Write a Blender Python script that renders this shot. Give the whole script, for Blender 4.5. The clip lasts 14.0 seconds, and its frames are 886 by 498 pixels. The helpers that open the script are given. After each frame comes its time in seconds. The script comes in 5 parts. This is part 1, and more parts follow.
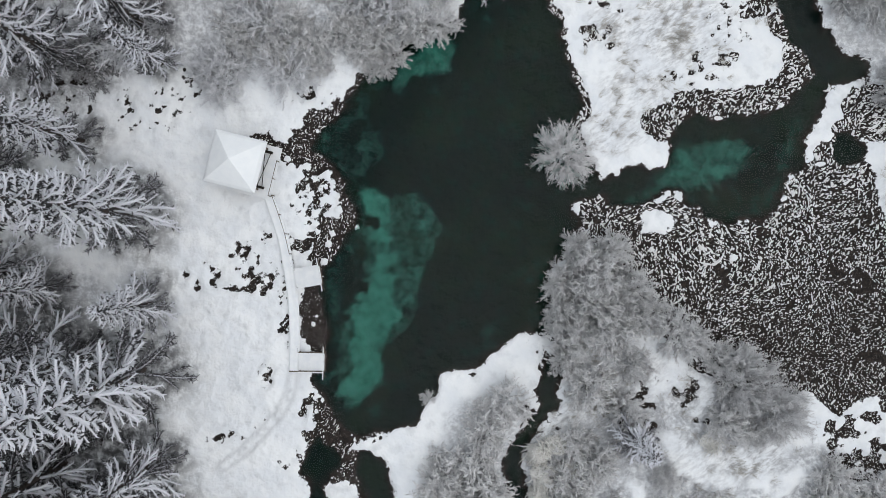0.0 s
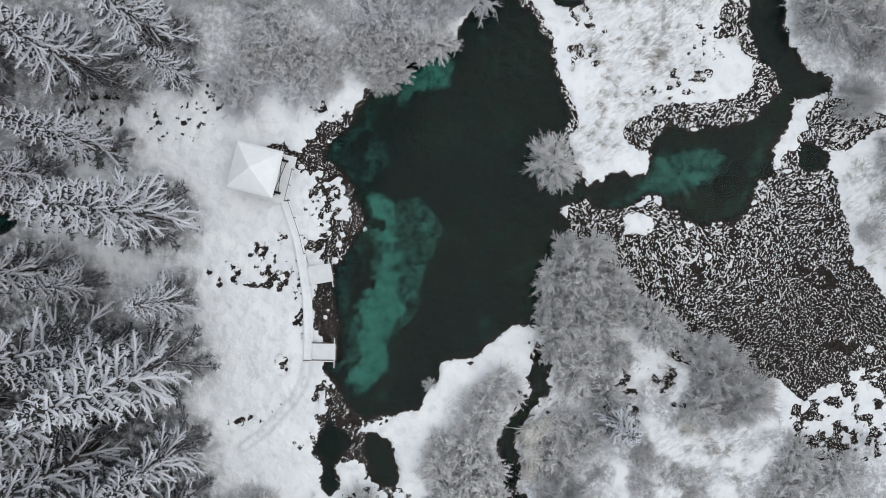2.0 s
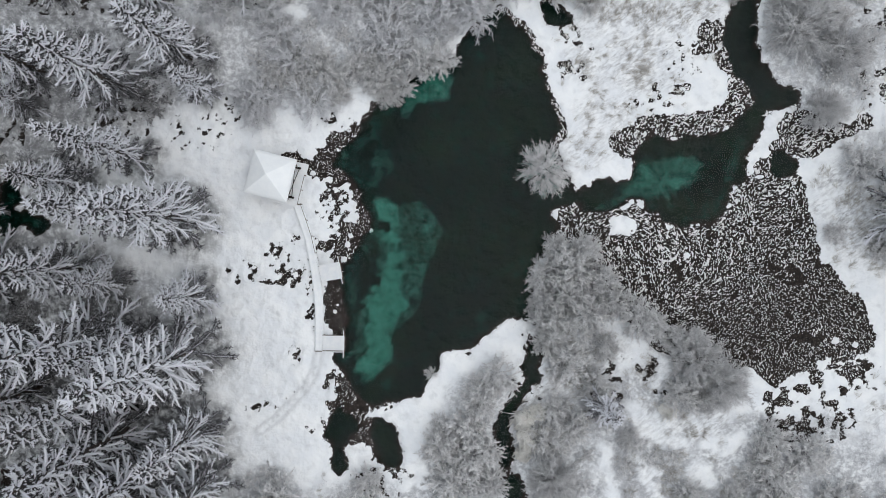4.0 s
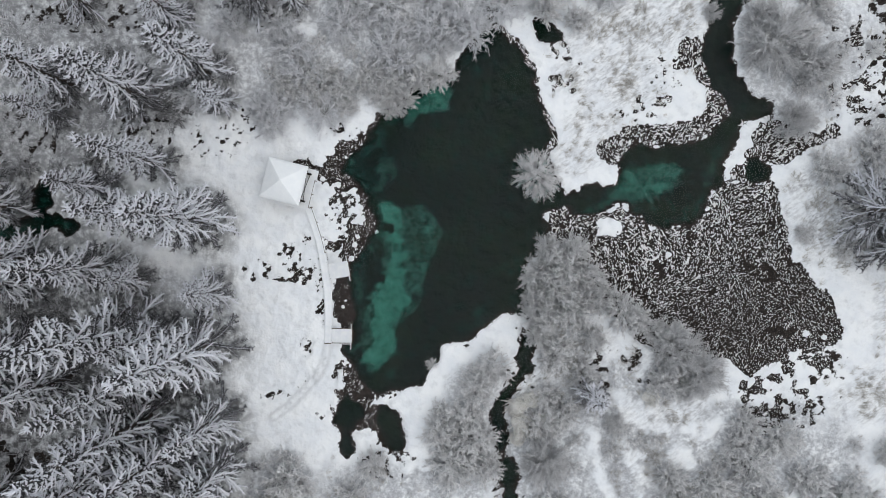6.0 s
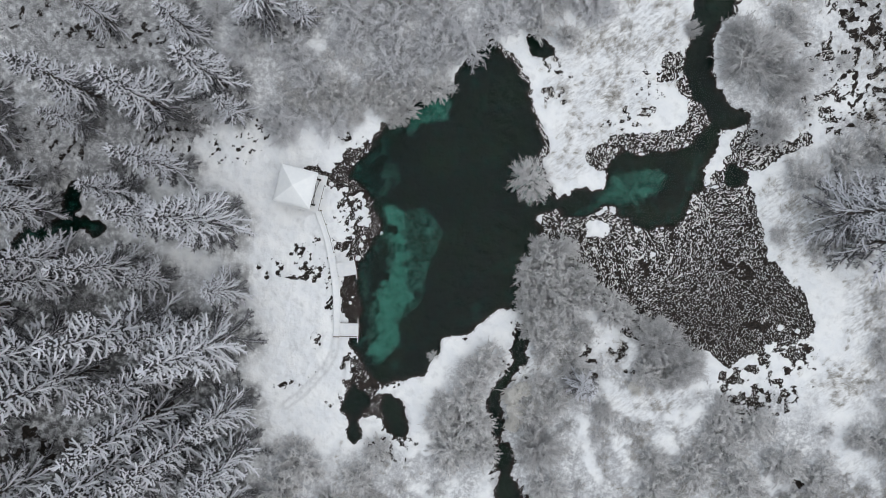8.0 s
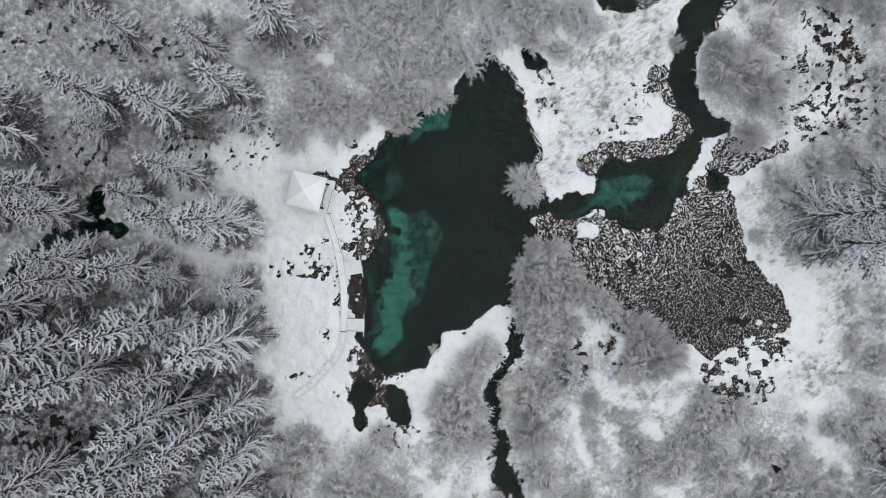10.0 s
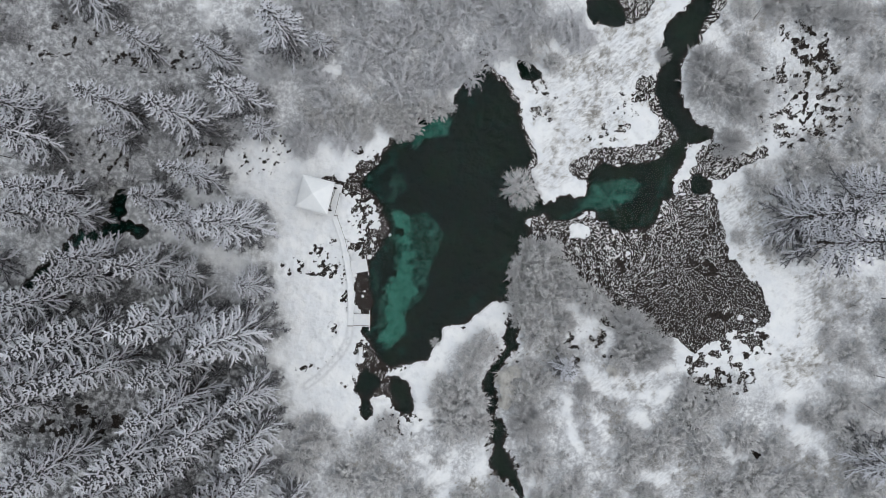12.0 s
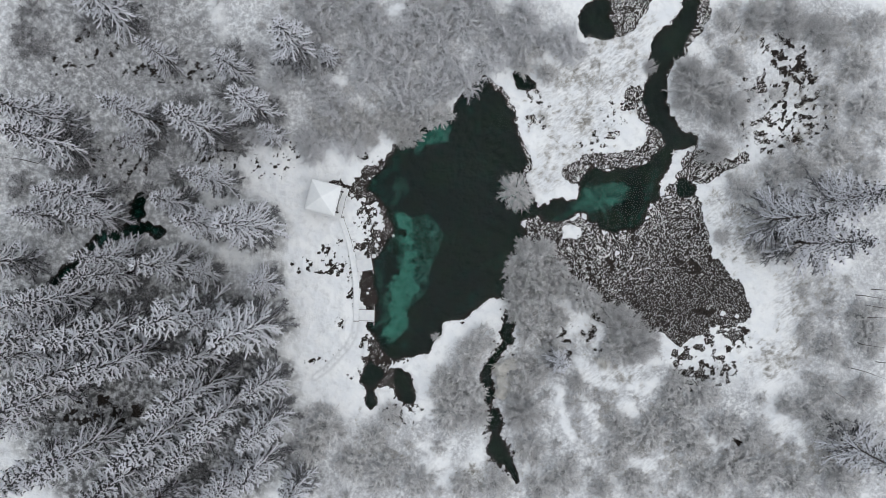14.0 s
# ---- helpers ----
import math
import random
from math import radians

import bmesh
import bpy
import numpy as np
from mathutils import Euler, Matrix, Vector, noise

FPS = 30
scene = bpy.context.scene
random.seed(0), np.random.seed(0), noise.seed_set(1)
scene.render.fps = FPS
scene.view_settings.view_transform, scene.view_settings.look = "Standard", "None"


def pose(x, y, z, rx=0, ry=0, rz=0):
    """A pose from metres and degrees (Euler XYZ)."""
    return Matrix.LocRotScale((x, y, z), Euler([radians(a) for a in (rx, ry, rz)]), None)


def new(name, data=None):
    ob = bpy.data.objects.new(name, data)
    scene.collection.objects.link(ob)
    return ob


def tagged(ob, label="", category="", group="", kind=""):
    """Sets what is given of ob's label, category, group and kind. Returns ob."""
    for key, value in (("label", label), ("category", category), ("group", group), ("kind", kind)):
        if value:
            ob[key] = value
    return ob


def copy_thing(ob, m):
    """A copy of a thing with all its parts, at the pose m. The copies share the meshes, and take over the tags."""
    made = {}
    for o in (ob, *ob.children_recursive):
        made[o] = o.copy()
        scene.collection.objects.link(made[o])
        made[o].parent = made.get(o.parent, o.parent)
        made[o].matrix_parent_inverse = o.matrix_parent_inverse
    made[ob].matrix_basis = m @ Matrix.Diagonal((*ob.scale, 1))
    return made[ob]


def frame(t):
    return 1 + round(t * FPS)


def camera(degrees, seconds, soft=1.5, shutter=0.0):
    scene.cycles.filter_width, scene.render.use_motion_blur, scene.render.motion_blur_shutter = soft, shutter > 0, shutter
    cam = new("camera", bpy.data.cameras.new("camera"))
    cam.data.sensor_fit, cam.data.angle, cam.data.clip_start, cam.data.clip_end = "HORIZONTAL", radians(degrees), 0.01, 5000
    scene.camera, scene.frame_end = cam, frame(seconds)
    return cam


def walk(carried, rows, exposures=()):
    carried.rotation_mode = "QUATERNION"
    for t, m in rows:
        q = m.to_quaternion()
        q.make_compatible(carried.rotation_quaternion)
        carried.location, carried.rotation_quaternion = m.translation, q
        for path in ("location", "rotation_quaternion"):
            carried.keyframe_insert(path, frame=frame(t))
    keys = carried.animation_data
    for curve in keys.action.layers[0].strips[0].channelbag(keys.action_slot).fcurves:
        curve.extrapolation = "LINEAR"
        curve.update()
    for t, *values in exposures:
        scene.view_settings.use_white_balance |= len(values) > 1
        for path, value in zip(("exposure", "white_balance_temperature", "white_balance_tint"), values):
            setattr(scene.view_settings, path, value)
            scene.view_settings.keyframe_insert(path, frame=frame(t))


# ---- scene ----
cam = camera(66.0, 14.0, soft=0.9)
METRES, EYE, TILT, LEAN, TURN = 42.3, 62.0, -90.0, 0.0, 0.0
ROWS = [
    (0.0, 0.0, 0.0, 0.0, 0.0, 0.0, -0.0),
    (0.5, 0.0002, -0.036, -0.0002, 0.02, 0.0, 0.0),
    (1.0, 0.0, -0.0707, 0.0002, 0.03, -0.01, 0.02),
    (1.5, 0.0001, -0.1067, 0.0008, 0.02, -0.04, 0.03),
    (2.0, 0.0001, -0.1424, 0.0004, 0.03, -0.03, 0.04),
    (2.5, 0.0011, -0.1781, 0.0004, 0.05, -0.03, 0.06),
    (3.0, 0.0009, -0.2125, 0.0003, 0.05, -0.04, 0.07),
    (5.5, -0.0011, -0.3912, -0.0007, -0.01, -0.03, 0.11),
    (6.0, -0.0009, -0.4257, -0.0011, 0.0, -0.01, 0.11),
    (6.5, -0.0004, -0.4615, -0.0011, 0.02, -0.02, 0.12),
    (7.0, 0.0001, -0.4983, -0.0011, 0.02, -0.01, 0.11),
    (7.5, 0.0005, -0.534, -0.001, 0.04, -0.01, 0.12),
    (8.0, 0.0007, -0.5696, -0.0007, 0.06, -0.01, 0.12),
    (10.5, 0.0001, -0.7472, 0.0019, 0.07, -0.06, 0.16),
    (11.0, 0.0002, -0.7832, 0.0021, 0.09, -0.07, 0.16),
    (11.5, 0.0004, -0.8191, 0.0023, 0.11, -0.08, 0.17),
    (12.0, 0.0008, -0.8539, 0.0022, 0.13, -0.09, 0.18),
    (12.5, 0.001, -0.8899, 0.0023, 0.14, -0.1, 0.18),
    (13.0, 0.0014, -0.9262, 0.0025, 0.16, -0.11, 0.18),
    (13.5, 0.0015, -0.9637, 0.0025, 0.16, -0.11, 0.18),
    (14.0, 0.0016, -0.9999, 0.0025, 0.16, -0.11, 0.18),
]
walk(cam, [(t, pose(0, 0, EYE, TILT, LEAN, TURN) @ pose(METRES * x, METRES * y, METRES * z, 90 + pitch, roll, yaw)) for t, x, y, z, yaw, pitch, roll in ROWS],
     exposures=[(0.0, -0.02), (7.0, -0.06), (14.0, -0.10)])

# ---- sky and light: an even winter overcast ----
world = bpy.data.worlds.new("winter_sky")
scene.world = world
world.use_nodes = True
wn, wl = world.node_tree.nodes, world.node_tree.links
sky = wn.new("ShaderNodeTexSky")
sky.sky_type, sky.sun_disc = "NISHITA", False
SUN_ELEVATION, SUN_ROTATION = 62.0, 110.0
sky.sun_elevation, sky.sun_rotation = radians(SUN_ELEVATION), radians(SUN_ROTATION)
sky.dust_density, sky.air_density = 3.0, 1.0
cloud = wn.new("ShaderNodeMix")
cloud.data_type = "RGBA"
cloud.inputs[0].default_value = 0.75
cloud.inputs[7].default_value = (7.35, 7.7, 8.0, 1)
wl.new(sky.outputs[0], cloud.inputs[6])
wl.new(cloud.outputs[2], wn["Background"].inputs[0])
wn["Background"].inputs[1].default_value = 0.126
sun_data = bpy.data.lights.new("sun", "SUN")
sun_data.energy, sun_data.angle, sun_data.color = 0.4, radians(70), (1.0, 0.97, 0.93)
sun = new("sun", sun_data)
sun.matrix_world = pose(0, 0, 120, 90 - SUN_ELEVATION, 0, 180 - SUN_ROTATION)

# ---- materials ----


def material(name, roughness=0.8):
    """A node material and three helpers: its nodes, its links and its principled shader."""
    m = bpy.data.materials.new(name)
    m.use_nodes = True
    n, l = m.node_tree.nodes, m.node_tree.links
    b = n["Principled BSDF"]
    b.inputs["Roughness"].default_value = roughness
    b.inputs["Specular IOR Level"].default_value = 0.12
    return m, n, l, b


def noise_node(n, l, scale, detail=4.0, rough=0.6, kind="Object"):
    c = n.new("ShaderNodeTexCoord")
    t = n.new("ShaderNodeTexNoise")
    t.inputs["Scale"].default_value, t.inputs["Detail"].default_value, t.inputs["Roughness"].default_value = scale, detail, rough
    l.new(c.outputs[kind], t.inputs["Vector"])
    return t.outputs["Fac"]


def streak_node(n, l, scale):
    """Noise drawn out to the north-east, as the wind lays the grass."""
    c = n.new("ShaderNodeTexCoord")
    m = n.new("ShaderNodeMapping")
    m.vector_type = "TEXTURE"
    m.inputs["Rotation"].default_value = (0, 0, radians(33))
    m.inputs["Scale"].default_value = (1.25, 0.5, 1.0)
    t = n.new("ShaderNodeTexNoise")
    t.inputs["Scale"].default_value, t.inputs["Detail"].default_value, t.inputs["Roughness"].default_value = scale, 7.0, 0.72
    l.new(c.outputs["Object"], m.inputs["Vector"])
    l.new(m.outputs[0], t.inputs["Vector"])
    return t.outputs["Fac"]


def ramp(n, l, source, *stops):
    r = n.new("ShaderNodeValToRGB")
    while len(r.color_ramp.elements) < len(stops):
        r.color_ramp.elements.new(0.5)
    for e, (at, col) in zip(r.color_ramp.elements, stops):
        e.position, e.color = at, (*col, 1)
    l.new(source, r.inputs[0])
    return r.outputs[0]


def mix(n, l, fac, a, b):
    x = n.new("ShaderNodeMix")
    x.data_type = "RGBA"
    for value, socket in ((fac, x.inputs[0]), (a, x.inputs[6]), (b, x.inputs[7])):
        if isinstance(value, (int, float)):
            socket.default_value = value
        elif isinstance(value, tuple):
            socket.default_value = (*value, 1)
        else:
            l.new(value, socket)
    return x.outputs[2]


def maths(n, l, op, a, b=0.0, c=0.0):
    x = n.new("ShaderNodeMath")
    x.operation = op
    for value, socket in zip((a, b, c), x.inputs):
        if isinstance(value, (int, float)):
            socket.default_value = value
        else:
            l.new(value, socket)
    return x.outputs[0]


def step(n, l, source, lo, hi):
    x = n.new("ShaderNodeMapRange")
    x.interpolation_type = "SMOOTHSTEP"
    x.inputs[1].default_value, x.inputs[2].default_value = lo, hi
    l.new(source, x.inputs[0])
    return x.outputs[0]


def bump(n, l, b, height, strength, distance):
    x = n.new("ShaderNodeBump")
    x.inputs["Strength"].default_value, x.inputs["Distance"].default_value = strength, distance
    l.new(height, x.inputs["Height"])
    l.new(x.outputs[0], b.inputs["Normal"])


def attribute(n, name):
    a = n.new("ShaderNodeAttribute")
    a.attribute_name = name
    return a.outputs["Fac"]


SNOW_A, SNOW_B = (0.81, 0.83, 0.85), (0.89, 0.90, 0.90)


def ground_material():
    m, n, l, b = material("snowy_ground", 0.75)
    fine = noise_node(n, l, 2.3, 4)
    broad = noise_node(n, l, 0.35, 4)
    snow = mix(n, l, step(n, l, broad, 0.35, 0.65), SNOW_A, SNOW_B)
    # grey mottle in the colour, for the shading of soft lumps and footprints
    lump_shade = maths(n, l, "MULTIPLY", step(n, l, noise_node(n, l, 0.9, 5, 0.55), 0.50, 0.75), 0.5)
    snow = mix(n, l, lump_shade, snow, (0.58, 0.59, 0.60))
    # withered stalks that stick out of the thin snow
    thin = maths(n, l, "MULTIPLY", attribute(n, "stalks"), step(n, l, streak_node(n, l, 1.5), 0.40, 0.68))
    snow = mix(n, l, thin, snow, (0.36, 0.355, 0.36))
    # greyer, mottled ground across the brushwood zones
    litter = maths(n, l, "MULTIPLY", attribute(n, "litter"), step(n, l, noise_node(n, l, 2.0, 7, 0.7), 0.34, 0.62))
    snow = mix(n, l, litter, snow, (0.435, 0.44, 0.455))
    snow = mix(n, l, maths(n, l, "MULTIPLY", attribute(n, "trod"), 0.7), snow, (0.60, 0.61, 0.62))
    # shade and mist of the wood, painted as dark patches on snow
    floor_shade = maths(n, l, "MULTIPLY", attribute(n, "needles"), step(n, l, noise_node(n, l, 1.1, 8, 0.72), 0.32, 0.60))
    snow = mix(n, l, floor_shade, snow, (0.118, 0.117, 0.119))
    mud = ramp(n, l, noise_node(n, l, 2.4, 6, 0.7), (0.35, (0.009, 0.0078, 0.0068)), (0.55, (0.027, 0.021, 0.018)), (0.8, (0.085, 0.064, 0.053)))
    frost = step(n, l, noise_node(n, l, 9.0, 3, 0.6), 0.54, 0.70)
    mud = mix(n, l, maths(n, l, "MULTIPLY", frost, step(n, l, broad, 0.38, 0.62)), mud, (0.15, 0.135, 0.125))
    weed = ramp(n, l, noise_node(n, l, 0.16, 7, 0.6), (0.30, (0.0005, 0.007, 0.008)), (0.48, (0.002, 0.011, 0.008)), (0.60, (0.005, 0.018, 0.009)), (0.75, (0.016, 0.036, 0.022)))
    silt = ramp(n, l, noise_node(n, l, 0.9, 5), (0.3, (0.05, 0.23, 0.185)), (0.7, (0.12, 0.40, 0.33)))
    pale = maths(n, l, "ADD", attribute(n, "silt"), maths(n, l, "MULTIPLY", maths(n, l, "SUBTRACT", noise_node(n, l, 0.9, 9, 0.76), 0.5), 2.2))
    pale = maths(n, l, "MULTIPLY", step(n, l, pale, 0.10, 1.55), step(n, l, attribute(n, "silt"), 0.01, 0.12))
    bed = mix(n, l, pale, weed, silt)
    wet = step(n, l, attribute(n, "wet"), -0.1, 0.6)
    dark = mix(n, l, wet, mud, bed)
    edge = maths(n, l, "ADD", attribute(n, "bare"), maths(n, l, "MULTIPLY", maths(n, l, "SUBTRACT", fine, 0.5), 0.95))
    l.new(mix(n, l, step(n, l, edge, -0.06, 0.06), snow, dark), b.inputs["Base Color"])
    bump(n, l, b, noise_node(n, l, 1.1, 5, 0.5), 0.9, 0.38)
    return m


def water_material():
    m, n, l, b = material("still_water", 0.03)
    n.remove(b)
    clear = n.new("ShaderNodeBsdfTransparent")
    clear.inputs[0].default_value = (0.62, 0.80, 0.76, 1)
    shine = n.new("ShaderNodeBsdfGlossy")
    shine.inputs["Roughness"].default_value = 0.06
    fresnel = n.new("ShaderNodeFresnel")
    fresnel.inputs[0].default_value = 1.30
    both = n.new("ShaderNodeMixShader")
    l.new(fresnel.outputs[0], both.inputs[0])
    l.new(clear.outputs[0], both.inputs[1])
    l.new(shine.outputs[0], both.inputs[2])
    l.new(both.outputs[0], n["Material Output"].inputs["Surface"])
    return m


def laden_material(name, under_a, under_b, top, cover=(0.0, 0.35), grain=5.0, vary=0.0, patchy=1.3, uneven=0.0, clump=0.0):
    """Bark or needle foliage below, snow or rime on the upper sides."""
    m, n, l, b = material(name, 0.85)
    geo = n.new("ShaderNodeNewGeometry")
    split = n.new("ShaderNodeSeparateXYZ")
    l.new(geo.outputs["Normal"], split.inputs[0])
    rough = noise_node(n, l, grain, 4)
    up = maths(n, l, "ADD", split.outputs[2], maths(n, l, "MULTIPLY", maths(n, l, "SUBTRACT", rough, 0.5), patchy))
    under = mix(n, l, rough, under_a, under_b)
    white = mix(n, l, noise_node(n, l, 0.8, 3), tuple(c * 0.9 for c in top), top)
    if vary:
        info = n.new("ShaderNodeObjectInfo")
        white = mix(n, l, maths(n, l, "MULTIPLY", info.outputs["Random"], vary), white, under_b)
    if clump:
        white = mix(n, l, maths(n, l, "MULTIPLY", step(n, l, noise_node(n, l, 1.5, 3, 0.6), 0.42, 0.58), clump), white, under_a)
    if uneven:
        white = mix(n, l, maths(n, l, "MULTIPLY", geo.outputs["Random Per Island"], uneven), white, under_a)
    l.new(mix(n, l, step(n, l, up, *cover), under, white), b.inputs["Base Color"])
    return m


def plain_material(name, a, b_, scale, roughness=0.8):
    m, n, l, b = material(name, roughness)
    fac = noise_node(n, l, scale, 5, 0.65)
    l.new(mix(n, l, step(n, l, fac, 0.3, 0.7), a, b_), b.inputs["Base Color"])
    bump(n, l, b, fac, 0.4, 0.02)
    return m


GROUND = ground_material()
WATER = water_material()
SNOW = plain_material("fresh_snow", SNOW_A, SNOW_B, 1.5, 0.75)
ROOF_SNOW = plain_material("roof_snow", (0.86, 0.88, 0.89), (0.91, 0.925, 0.925), 0.8, 0.7)
TUSSOCK_SNOW = plain_material("tussock_snow", (0.78, 0.77, 0.76), (0.90, 0.90, 0.90), 0.9, 0.8)
NEEDLES = laden_material("snow_laden_needles", (0.030, 0.034, 0.032), (0.085, 0.080, 0.078), (0.905, 0.91, 0.96), (-1.8, -0.6), 7.0, 0.0, 4.0)
# dark coat, also used to paint shade into the inner and lower crown
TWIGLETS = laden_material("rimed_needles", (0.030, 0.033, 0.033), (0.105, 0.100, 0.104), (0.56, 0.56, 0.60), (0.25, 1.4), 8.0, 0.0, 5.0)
BARK = plain_material("spruce_bark", (0.05, 0.04, 0.035), (0.12, 0.10, 0.09), 6.0)
RIME = laden_material("rimed_twigs", (0.46, 0.448, 0.447), (0.72, 0.705, 0.705), (0.97, 0.965, 0.965), (-1.5, -0.6), 2.0, 0.07, 1.5, 0.22, 0.48)
ALDER_RIME = laden_material("rimed_alder_twigs", (0.46, 0.465, 0.485), (0.69, 0.695, 0.715), (0.95, 0.948, 0.97), (-1.25, -0.35), 2.0, 0.10, 1.4, 0.26, 0.30)
BRUSHWOOD = laden_material("rimed_brushwood", (0.25, 0.247, 0.252), (0.45, 0.447, 0.457), (0.84, 0.84, 0.86), (-0.5, 0.5), 1.5)
STEM = laden_material("rimed_stems", (0.13, 0.12, 0.118), (0.28, 0.265, 0.26), (0.76, 0.755, 0.76), (-0.4, 0.5), 3.0)
PALE_RIME = laden_material("pale_rimed_twigs", (0.28, 0.273, 0.275), (0.52, 0.51, 0.515), (0.90, 0.895, 0.90), (-0.9, 0.1), 2.0, 0.15, 1.3, 0.38, 0.3)
DULL_RIME = laden_material("thinly_rimed_twigs", (0.07, 0.068, 0.068), (0.16, 0.155, 0.16), (0.52, 0.52, 0.54), (0.0, 0.9), 2.0, 0.4)
STRAW = laden_material("frosted_straw", (0.30, 0.26, 0.20), (0.45, 0.40, 0.33), (0.74, 0.73, 0.71), (-0.3, 0.6), 2.0)
SEDGE = laden_material("snowy_sedge", (0.64, 0.60, 0.54), (0.84, 0.81, 0.76), (0.95, 0.94, 0.91), (-0.9, 0.0), 1.2, 0.0, 1.3, 0.40)
WOOD = plain_material("weathered_wood", (0.10, 0.08, 0.065), (0.20, 0.17, 0.14), 7.0)
STONE = plain_material("dark_wet_stone", (0.03, 0.03, 0.029), (0.09, 0.085, 0.08), 3.0)
DARK_WOOD = plain_material("wet_dark_wood", (0.016, 0.014, 0.013), (0.04, 0.035, 0.03), 7.0)

# ---- helpers for meshes ----


def mesh_from(name, verts, faces, mat, smooth=False):
    me = bpy.data.meshes.new(name)
    me.from_pydata(verts, [], faces)
    me.materials.append(mat)
    if smooth:
        me.polygons.foreach_set("use_smooth", [True] * len(me.polygons))
    me.update()
    return me


def part(name, bm, mat, parent, label=""):
    me = bpy.data.meshes.new(name)
    bm.normal_update()
    bm.to_mesh(me)
    bm.free()
    me.materials.append(mat)
    ob = new(name, me)
    ob.parent = parent
    return tagged(ob, label)


def box(bm, m, sx, sy, sz, bevel=0.0):
    made = bmesh.ops.create_cube(bm, size=1.0, matrix=m @ Matrix.Diagonal((sx, sy, sz, 1)))
    if bevel:
        edges = {e for v in made["verts"] for e in v.link_edges}
        bmesh.ops.bevel(bm, geom=list(edges), offset=bevel, segments=2, affect="EDGES")


def beam(bm, a, b, w, h):
    a, b = Vector(a), Vector(b)
    d = b - a
    turn = d.to_track_quat("X", "Z").to_matrix().to_4x4()
    box(bm, Matrix.Translation((a + b) / 2) @ turn, d.length, w, h, min(w, h) * 0.15)


def lattice(x, y, seed):
    """Smooth value noise in -1..1 on arrays."""
    xi, yi = np.floor(x).astype(np.int64), np.floor(y).astype(np.int64)
    fx, fy = x - xi, y - yi
    fx, fy = fx * fx * (3 - 2 * fx), fy * fy * (3 - 2 * fy)

    def at(i, j):
        h = (i * 374761393 + j * 668265263 + seed * 974634777) & 0xFFFFFFFF
        h = ((h ^ (h >> 13)) * 1274126177) & 0xFFFFFFFF
        return ((h ^ (h >> 16)) & 0xFFFF) / 32767.5 - 1

    top = at(xi, yi) * (1 - fx) + at(xi + 1, yi) * fx
    low = at(xi, yi + 1) * (1 - fx) + at(xi + 1, yi + 1) * fx
    return top * (1 - fy) + low * fy


def rough_noise(x, y, size, seed, octaves=3):
    total, weight = 0.0, 1.0
    for k in range(octaves):
        total = total + weight * lattice(x / size + 17.3 * k, y / size - 9.1 * k, seed + k)
        size, weight = size / 2.1, weight * 0.5
    return total


def smooth01(v, lo, hi):
    v = np.clip((v - lo) / (hi - lo), 0, 1)
    return v * v * (3 - 2 * v)


def rounded(points, times=2):
    p = np.array(points, float)
    for _ in range(times):
        q = np.roll(p, -1, axis=0)
        p = np.stack((0.75 * p + 0.25 * q, 0.25 * p + 0.75 * q), axis=1).reshape(-1, 2)
    return p


def inside_by(x, y, points, reach=3.0):
    """Metres by which each place lies inside an outline (outside: minus, down to -reach)."""
    out = np.full(x.shape, -reach)
    p = rounded(points)
    near = (x > p[:, 0].min() - reach) & (x < p[:, 0].max() + reach) & (y > p[:, 1].min() - reach) & (y < p[:, 1].max() + reach)
    px, py = x[near], y[near]
    best, odd = np.full(px.shape, 1e9), np.zeros(px.shape, bool)
    for (ax, ay), (bx, by) in zip(p, np.roll(p, -1, axis=0)):
        dx, dy = bx - ax, by - ay
        t = np.clip(((px - ax) * dx + (py - ay) * dy) / (dx * dx + dy * dy + 1e-12), 0, 1)
        best = np.minimum(best, (px - ax - t * dx) ** 2 + (py - ay - t * dy) ** 2)
        odd ^= ((ay > py) != (by > py)) & (px < dx * (py - ay) / (by - ay + 1e-12) + ax)
    out[near] = np.maximum(np.where(odd, 1, -1) * np.sqrt(best), -reach)
    return out


# ---- plan of the ground: waters, bogs and beds ----
NORTH_EAST_SHORE = [
    (5.56, 26.22), (7.45, 25), (8.66, 23.71), (9.86, 21.98), (10.72, 20.25), (11.14, 18.09), (11.74, 15.93), (12.6, 13.77), (12.42, 12.04), (11.98, 10.32),
    (13.27, 8.15), (14.3, 6.68), (14.28, 6.11), (14.94, 5.19), (13.15, 4.57), (12.02, 4.57), (11.71, 3.39), (12.53, 2.11), (12.02, 0.05), (10.32, -1.08),
    (9.81, -3.03), (9.96, -6.11), (10.58, -9.19), (9.81, -8.17),
]
SOUTH_WEST_SHORE = [
    (8.53, -7.65), (7.24, -7.24), (5.19, -9.09), (3.65, -10.22), (2.47, -10.99), (0.82, -10.73), (-0.21, -11.35), (-0.72, -12.79), (-1.85, -14.84), (-2.77, -15.87),
    (-4.83, -16.64), (-6.88, -16.49), (-8.83, -17), (-9.86, -15.61), (-10.73, -14.07), (-11.4, -12.79), (-11.91, -11.35), (-10.73, -10.73), (-10.48, -8.17), (-10.99, -5.85),
    (-11.09, -4.06), (-10.89, -2), (-9.86, -0.21), (-7.81, 1.85), (-8.53, 4.67), (-9.45, 7.24), (-10.99, 8.68), (-12.27, 8.88), (-11.91, 10.32), (-9.96, 11.76),
    (-8.32, 13.92), (-6.98, 15.87), (-4.83, 17), (-3.54, 18.64), (-0.98, 19.98), (1.08, 20.85), (1.95, 22.65),
]
